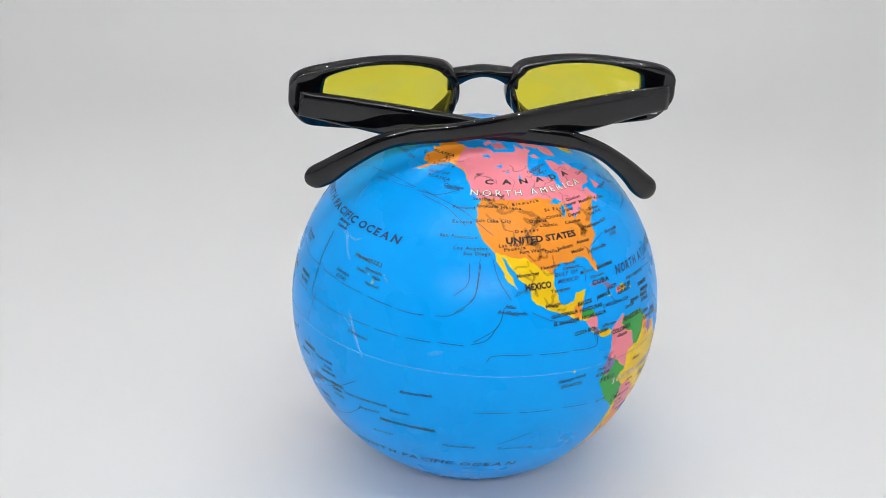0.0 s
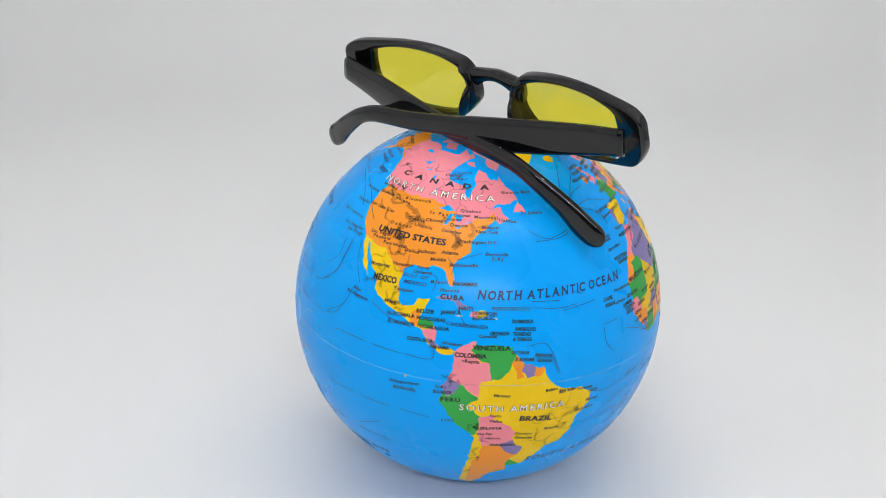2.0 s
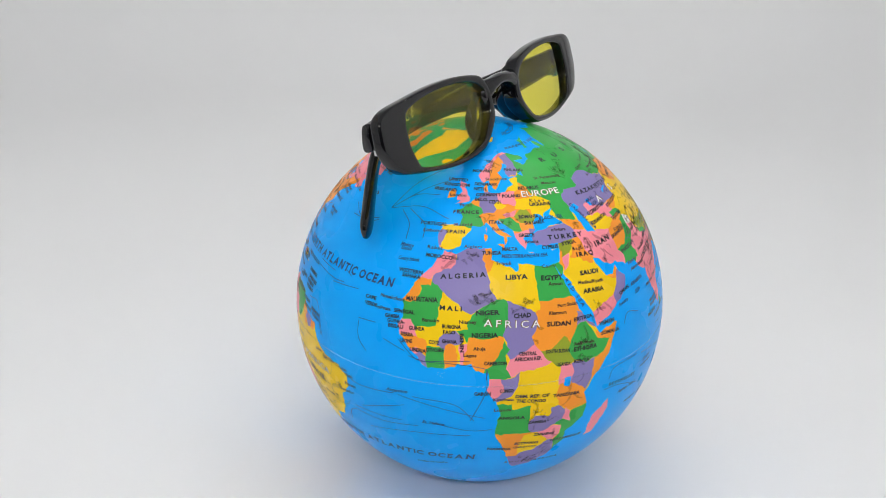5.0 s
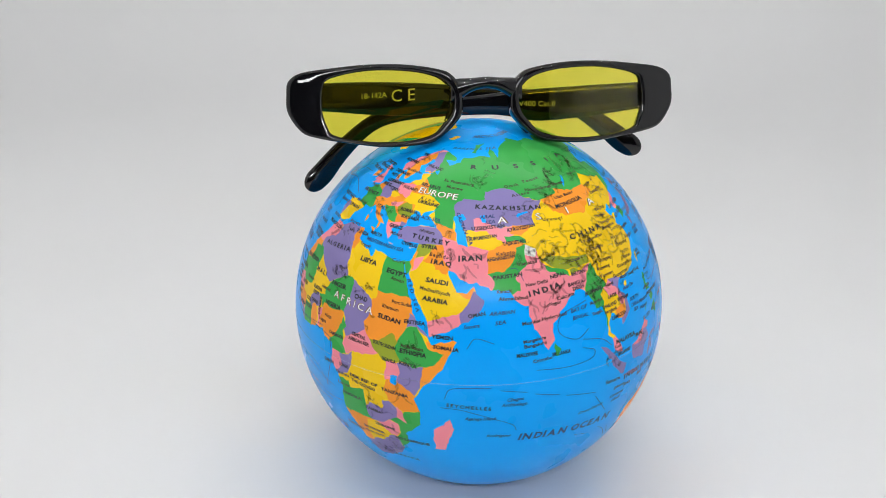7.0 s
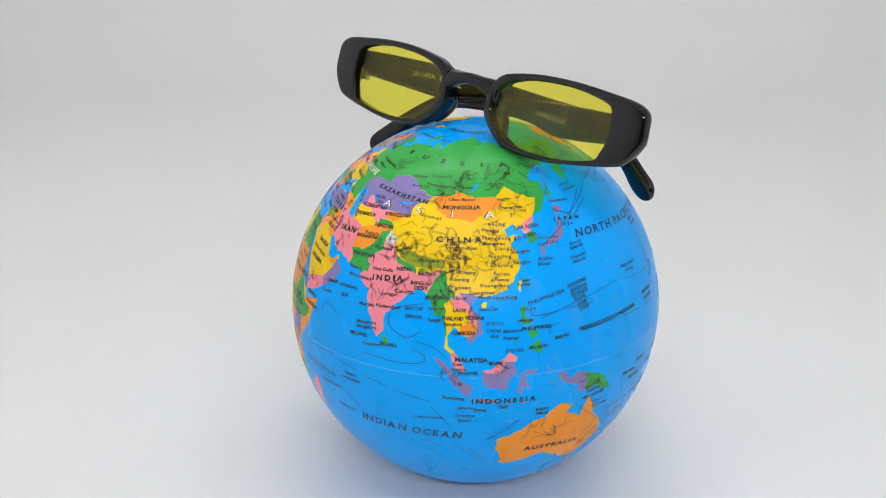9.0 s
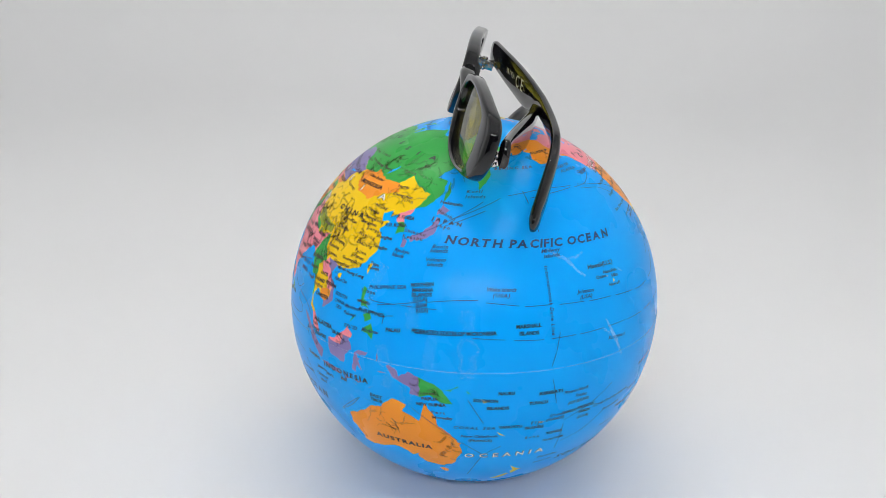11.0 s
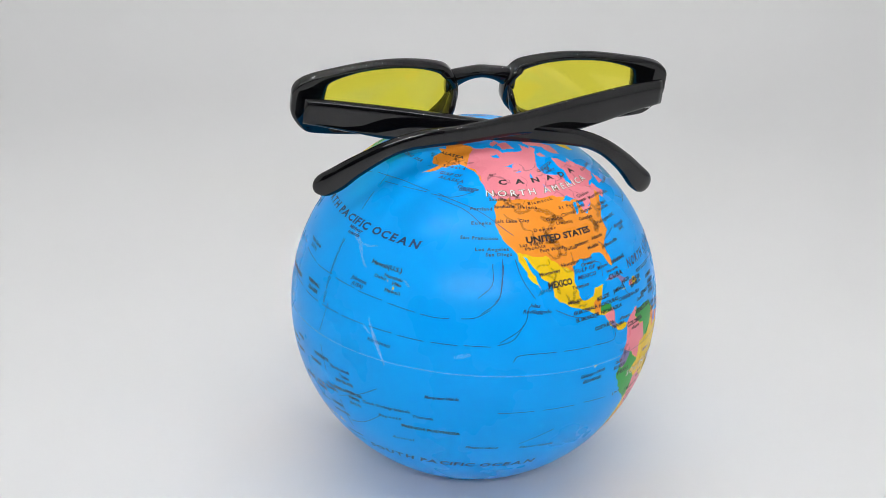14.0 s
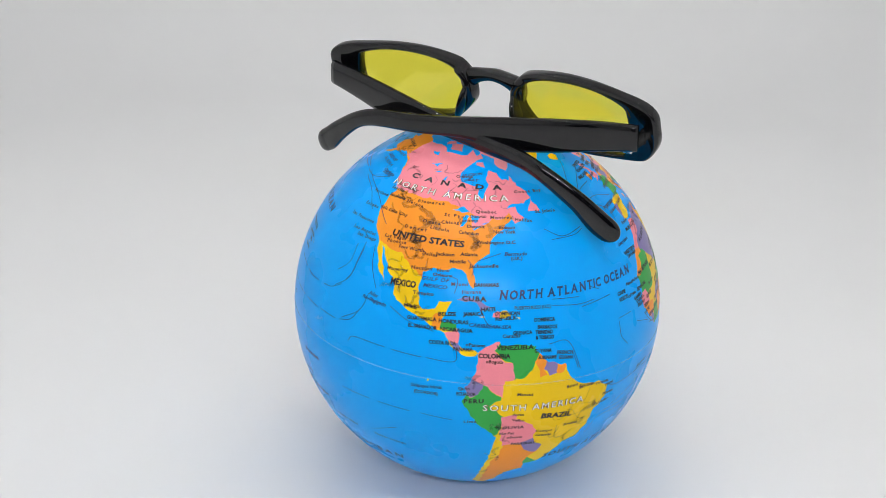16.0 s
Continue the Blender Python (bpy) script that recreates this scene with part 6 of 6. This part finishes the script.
current(48.0, -4.7, 50.4, -1.3, 61.2, -0.9)
current(63.7, -1.8, 71.5, -3.0)
current(73.8, -3.9, 81.3, -5.6)
current(83.6, -6.3, 94.3, -8.4)
current(46.8, -7.8, 54.0, -8.6, 66.6, -13.3, 68.9, -16.1)
current(94.3, -9.9, 99.9, -16.9)
current(72.2, 29.2, 70.4, 32.6, 67.9, 32.7)
current(110.4, -22.1, 120.0, -14.5)
current(89.5, -23.4, 96.0, -25.3)
current(100.1, -24.3, 103.9, -27.0, 109.5, -33.9)
current(105.3, -25.9, 110.1, -32.6)
current(129.0, 11.0, 129.5, 13.3, 132.2, 14.0)
current(129.6, 35.5, 140.1, 40.3, 158.8, 49.5)
current(138.5, -13.1, 160.1, -30.4)
current(162.7, 62.8, 178.0, 70.6)
current(147.4, 43.8, 166.6, 50.7)
current(170.3, 51.5, 188.0, 52.6, 205.1, 51.7)
current(-150.2, 51.4, -131.0, 47.3, -117.5, 40.2)
current(155.2, -8.6, 159.9, -16.7)
current(166.2, -26.7, 160.5, -31.7, 155.5, -44.7)
pale_streak(1.3, 0.5, 180.9, 34.3, 184.2, 31.9, 186.8, 30.8, 190.4, 26.8, 192.9, 24.8)
pale_streak(0.9, 0.4, 186.8, 30.8, 191.1, 30.7, 194.4, 31.7)
pale_streak(1.6, 0.5, -161.8, 11.3, -158.4, 5.2, -157.3, 3.1, -155.0, -1.2)
pale_streak(1.0, 0.4, -160.5, 6.8, -163.3, 8.8)
pale_streak(1.2, 0.4, -152.5, 24.4, -150.4, 22.6)
pale_streak(6.5, 0.14, 154.6, 10.2, 154.9, -1.9)
pale_streak(4.5, 0.10, 153.8, 18.2, 155.1, 11.5)
pale_streak(5.0, 0.10, 138.1, 19.1, 138.3, 10.8)
pale_streak(4.0, 0.10, 144.6, 9.8, 143.3, -0.3)
pale_streak(4.0, 0.12, 133.3, -0.4, 130.6, -7.9)
pale_streak(4.0, 0.10, 126.2, 27.6, 121.9, 13.1)
pale_streak(5.0, 0.10, 129.0, 5.0, 131.8, -3.1)
pale_streak(5.0, 0.10, 137.4, -5.7, 137.0, -12.7)
pale_streak(1.5, 0.4, -160.4, 8.6, -157.7, 3.8, -156.5, 1.6)
pale_streak(1.6, 0.25, -130.3, 6.3, -134.8, 4.9)
pale_streak(3.0, 0.06, -2.9, 7.1, -4.1, 2.3)


# ---- the sunglasses; millimetres in their own space: x to the wearer's right, y forward, z up ----
MM = 0.001
OUTER = [(12.6, 10.4), (17.8, 12.6), (29.7, 14.4), (43, 14.6), (56, 13.5), (65.9, 12.1), (70.4, 9.2), (71.2, 4.4), (70.9, -2.2),
         (66.4, -9.2), (60.9, -11.6), (50, -13.7), (36.2, -15.5), (21.8, -14.6), (16.6, -12.2), (11.6, -7.6), (8.8, -2.9), (9.2, 5.0)]
HOLE = [(55.9, 9.7), (43.5, 12.2), (29.4, 12.0), (19.8, 10.2), (14.7, 7.5), (12.0, 3.4), (12.5, -2.9), (15.9, -7.7),
        (20.1, -11.3), (29.6, -13.4), (42.7, -13.2), (54.6, -10.8), (57.1, -7.7), (58.8, -1.6), (58.4, 6.1)]


def wrap(u):
    """How far the front bows forward at u from its middle."""
    return 7.2 * (1 - (u / 71) ** 2)


def closed_curve(points, per):
    n, out = len(points), []
    P = [np.array(q, float) for q in points]
    for i in range(n):
        a, b, c, d = P[i - 1], P[i], P[(i + 1) % n], P[(i + 2) % n]
        for k in range(per):
            t = k / per
            out.append(0.5 * (2 * b + (c - a) * t + (2 * a - 5 * b + 4 * c - d) * t * t + (3 * b - a - 3 * c + d) * t ** 3))
    return out


def polar(points, centre, count):
    """Radius of a closed outline round a centre, at even angles."""
    q = np.array(closed_curve(points, 8)) - centre
    ang = np.unwrap(np.arctan2(q[:, 1], q[:, 0]))
    rad = np.hypot(q[:, 0], q[:, 1])
    order = np.argsort(np.mod(ang, 2 * math.pi))
    return np.interp(np.linspace(0, 2 * math.pi, count, endpoint=False), np.mod(ang, 2 * math.pi)[order], rad[order], period=2 * math.pi)


def rim(side):
    """One rim: a rounded section led round the lens, deeper towards the nose and the hinge."""
    bm = bmesh.new()
    centre, count = np.array((37.0, 0.0)), 144
    ro, ri = polar(OUTER, centre, count), polar(HOLE, centre, count)
    rings = []
    for k in range(count):
        a = 2 * math.pi * k / count
        d = np.array((math.cos(a), math.sin(a)))
        w = ro[k] - ri[k]
        nose = max(0.0, -d[0]) ** 2
        depth = 4.8 + 2.4 * nose * (1 if d[1] < 0.35 else 0.4)
        e = min(1.5, w * 0.48)
        sec = [(0, -0.5), (0, 0.35), (0.12 * e, 0.8), (e * 0.5, 1.05), (e, 1.15), (w - e, 1.15), (w - e * 0.5, 1.0), (w - 0.12 * e, 0.55), (w, 0.0),
               (w, -depth + e + 1.15), (w - 0.12 * e, -depth + e * 0.5 + 1.15), (w - e * 0.5, -depth + 0.12 * e + 1.15), (w - e, -depth + 1.15),
               (e, -depth + 1.15), (0.5 * e, -depth + 0.12 * e + 1.15), (0.12 * e, -depth + 0.5 * e + 1.15), (0, -depth + e + 1.15)]
        ring = []
        for s, y in sec:
            u, z = centre + d * (ri[k] + s)
            ring.append(Vector((side * u, wrap(u) + y, z)) * MM)
        rings.append(ring)
    return loft(bm, rings, closed=True)


def lens(side):
    bm = bmesh.new()
    centre, count = np.array((37.0, 0.0)), 96
    ri = polar(HOLE, centre, count)
    rings = []
    for f, y in ((0.03, -1.1), (0.5, -1.1), (0.99, -1.1), (1.004, -1.1), (1.012, -1.3), (1.012, -1.9), (1.004, -2.1), (0.99, -2.1), (0.5, -2.1), (0.03, -2.1)):
        ring = []
        for k in range(count):
            a = 2 * math.pi * k / count
            u, z = centre + np.array((math.cos(a), math.sin(a))) * ri[k] * f
            ring.append(Vector((side * u, wrap(u) + y, z)) * MM)
        rings.append(ring)
    return loft(bm, rings)


def rounded(h, w, count=16, power=3.2):
    """A rounded-rectangle section, h high and w wide, as (across, up)."""
    out = []
    for k in range(count):
        a = 2 * math.pi * (k + 0.5) / count
        c, s = math.cos(a), math.sin(a)
        out.append((math.copysign(abs(c) ** (2 / power), c) * w / 2, math.copysign(abs(s) ** (2 / power), s) * h / 2))
    return out


def bridge():
    bm = bmesh.new()
    path = spline([(-13, 6.2, 4.2, 9.0, 5.2), (-9.5, 6.8, 5.2, 7.6, 5.6), (-5, 7.4, 6.6, 5.0, 5.8), (0, 7.6, 7.3, 4.3, 5.8),
                   (5, 7.4, 6.6, 5.0, 5.8), (9.5, 6.8, 5.2, 7.6, 5.6), (13, 6.2, 4.2, 9.0, 5.2)], 25)
    rings = []
    for x, y, z, h, w in path:
        rings.append([Vector((x, y - 1.2 + a, z + b)) * MM for a, b in rounded(h, w, 16, 2.4)])
    return loft(bm, rings)


def nose_pad(side):
    """Moulded pad behind the inner rim, flaring back and down."""
    bm = bmesh.new()
    rings = []
    for x, y, z, h, w in spline([(10.6, 2.5, 3.5, 3, 3), (11.0, 1.0, 0.5, 6, 5.5), (12.2, 0.0, -4.5, 8, 7), (14.2, 0.4, -9.0, 6, 5), (16.0, 1.2, -11.8, 2, 2)], 15):
        rings.append([Vector((side * (x + 0.45 * a), y - 0.2 + b * 0.9, z)) * MM for a, b in rounded(h, w, 14, 2.2)])
    return loft(bm, rings)


def temple(path):
    """path rows: x, y, z of the top edge, height, thickness."""
    bm = bmesh.new()
    pts = spline(path, 70)
    rings = []
    for k, (x, y, z, h, w) in enumerate(pts):
        a, b = pts[max(0, k - 1)], pts[min(len(pts) - 1, k + 1)]
        t = Vector((b[0] - a[0], b[1] - a[1], b[2] - a[2])).normalized()
        side = t.cross(Vector((0, 0, 1)))
        side = side.normalized() if side.length > 0.05 else Vector((0, -1, 0))
        up = side.cross(t).normalized()
        c = Vector((x, y, z)) - up * h / 2
        rings.append([(c + side * p + up * q) * MM for p, q in rounded(h, w, 20, 3.4 if k < 45 else 2.5)])
    for s in (0.3, 0.55, 0.75, 0.9, 0.98):
        f = math.sqrt(1 - s * s)
        rings.append([(c + t * (s * h * 0.62) + side * p * max(f, 0.3) + up * q * f) * MM for p, q in rounded(h, w, 20, 2.5)])
    return loft(bm, rings)


TEMPLE_R = [(66.4, -6.5, 7.4, 9.6, 3.6), (54, -9.6, 7.2, 11.0, 3.4), (37, -14.6, 6.2, 12.6, 3.4), (22, -18.6, 4.8, 12.6, 3.4), (12, -21.0, 3.6, 9.8, 3.4), (3, -22.9, 2.5, 7.8, 3.4),
            (-14, -25.0, 0.6, 7.0, 3.4), (-30, -25.4, -0.7, 6.6, 3.6), (-41, -24.2, -4.2, 6.2, 3.8), (-52.6, -21.2, -10.9, 7.6, 4.0), (-60, -19.0, -16.0, 9.0, 4.0), (-63, -18.2, -18.0, 9.0, 4.0)]
TEMPLE_L = [(-66.4, -5.0, 5.8, 9.6, 3.6), (-54, -7.4, 4.8, 10.8, 3.4), (-37, -11.4, 3.4, 12.4, 3.4), (-22, -15.0, 1.9, 12.4, 3.4), (-12, -17.2, 0.7, 9.6, 3.4), (-3, -18.6, -0.5, 7.8, 3.4),
            (14, -21.2, -2.4, 6.8, 3.4), (30, -22.2, -4.8, 6.4, 3.6), (41.0, -21.4, -9.4, 6.2, 3.8), (52.2, -17.2, -17.8, 7.4, 4.0), (59.6, -14.2, -24.6, 9.0, 4.0), (62.4, -13.1, -27.2, 9.0, 4.0)]


def hinge(side):
    """Steel barrel hinge between the end piece and the temple."""
    bm = bmesh.new()
    for z in (-3.4, -1.5, 0.4):
        bmesh.ops.create_cone(bm, cap_ends=True, segments=14, radius1=1.1 * MM, radius2=1.1 * MM, depth=1.6 * MM,
                              matrix=Matrix.Translation(Vector((side * 63.2, -4.9, z)) * MM))
    box(bm, (side * 63.2 - 0.9) * MM, (side * 63.2 + 0.9) * MM, -4.9 * MM, -1.0 * MM, -4.0 * MM, 1.0 * MM, 0.0003)
    box(bm, (side * 62.4 - 1.6) * MM, (side * 62.4 + 1.6) * MM, (-9.0 if side > 0 else -6.6) * MM, -5.2 * MM, -3.4 * MM, 0.4 * MM, 0.0003)
    return bm


def imprint(text, size, m, parent):
    cu = bpy.data.curves.new("imprint", "FONT")
    cu.body, cu.size, cu.align_x, cu.align_y, cu.resolution_u = text, size, "CENTER", "CENTER", 3
    tmp = bpy.data.objects.new("imprint", cu)
    me = bpy.data.meshes.new_from_object(tmp)
    me.name = "imprint"
    bpy.data.objects.remove(tmp)
    me.transform(m)
    me.materials.clear()
    me.materials.append(MARK)
    ob = new("imprint", me)
    ob.parent = parent
    ob["label"] = "small pale printed mark"
    return ob


SEAT = Matrix.Translation((0.0004, 0.0002, RG + 0.0802)) @ pose(0, 0, 0, 0, 0, 8.2)
FRONT_POSE = Matrix.Translation((0.0003, 0.0022, RG + 0.0809)) @ pose(0, 0, 0, 16.3, 0.1, 8.4) @ Matrix.Diagonal((1.021, 1, 1, 1))      # the front leans back
TEMPLE_POSE = SEAT @ pose(0, 0, 0, 5, 0.4, 0) @ Matrix.Diagonal((1.028, 1, 1, 1))


def sunglasses():
    root = tagged(new("sunglasses"), "glossy black sunglasses with yellow lenses and folded temples, on globe", "sunglasses")
    holder = []
    for side in (1, -1):
        holder.append(part("rim", rim(side), BLACK, root))
        holder.append(part("lens", lens(side), LENS, root, "transparent yellow lens"))
        holder.append(part("nose_pad", nose_pad(side), BLACK, root))
        holder.append(part("hinge", hinge(side), STEEL, root, "small steel hinge"))
    holder.append(part("bridge", bridge(), BLACK, root))
    arms = [part("temple", temple(path), BLACK, root) for path in (TEMPLE_R, TEMPLE_L)]
    # faint printing on the inner faces, read from the front
    for text, size, x, y, z, turn in (("18-142A", 3.0, 38.5, -11.9, 1.4, 15.0), ("C E", 6.6, 27.2, -14.9, 0.6, 14.0), ("UV400 Cat.0", 3.0, -22, -12.5, -3.4, -9.5)):
        m = Matrix.Translation(Vector((x, y, z)) * MM) @ pose(0, 0, 0, 90, 0, 180 + turn) @ Matrix.Scale(MM, 4)
        arms.append(imprint(text, size, m, root))
    for ob in holder:
        ob.data.transform(FRONT_POSE)
    for ob in arms:
        ob.data.transform(TEMPLE_POSE)
    return root


glasses = sunglasses()


def motions():
    rows = [(k * 0.5, pose(x * MM, 0, z * MM, 0, 0, a)) for k, (a, x, z) in enumerate(zip(TURN, SWAY, BOB))]
    walk(globe, rows)
    walk(glasses, rows)


motions()
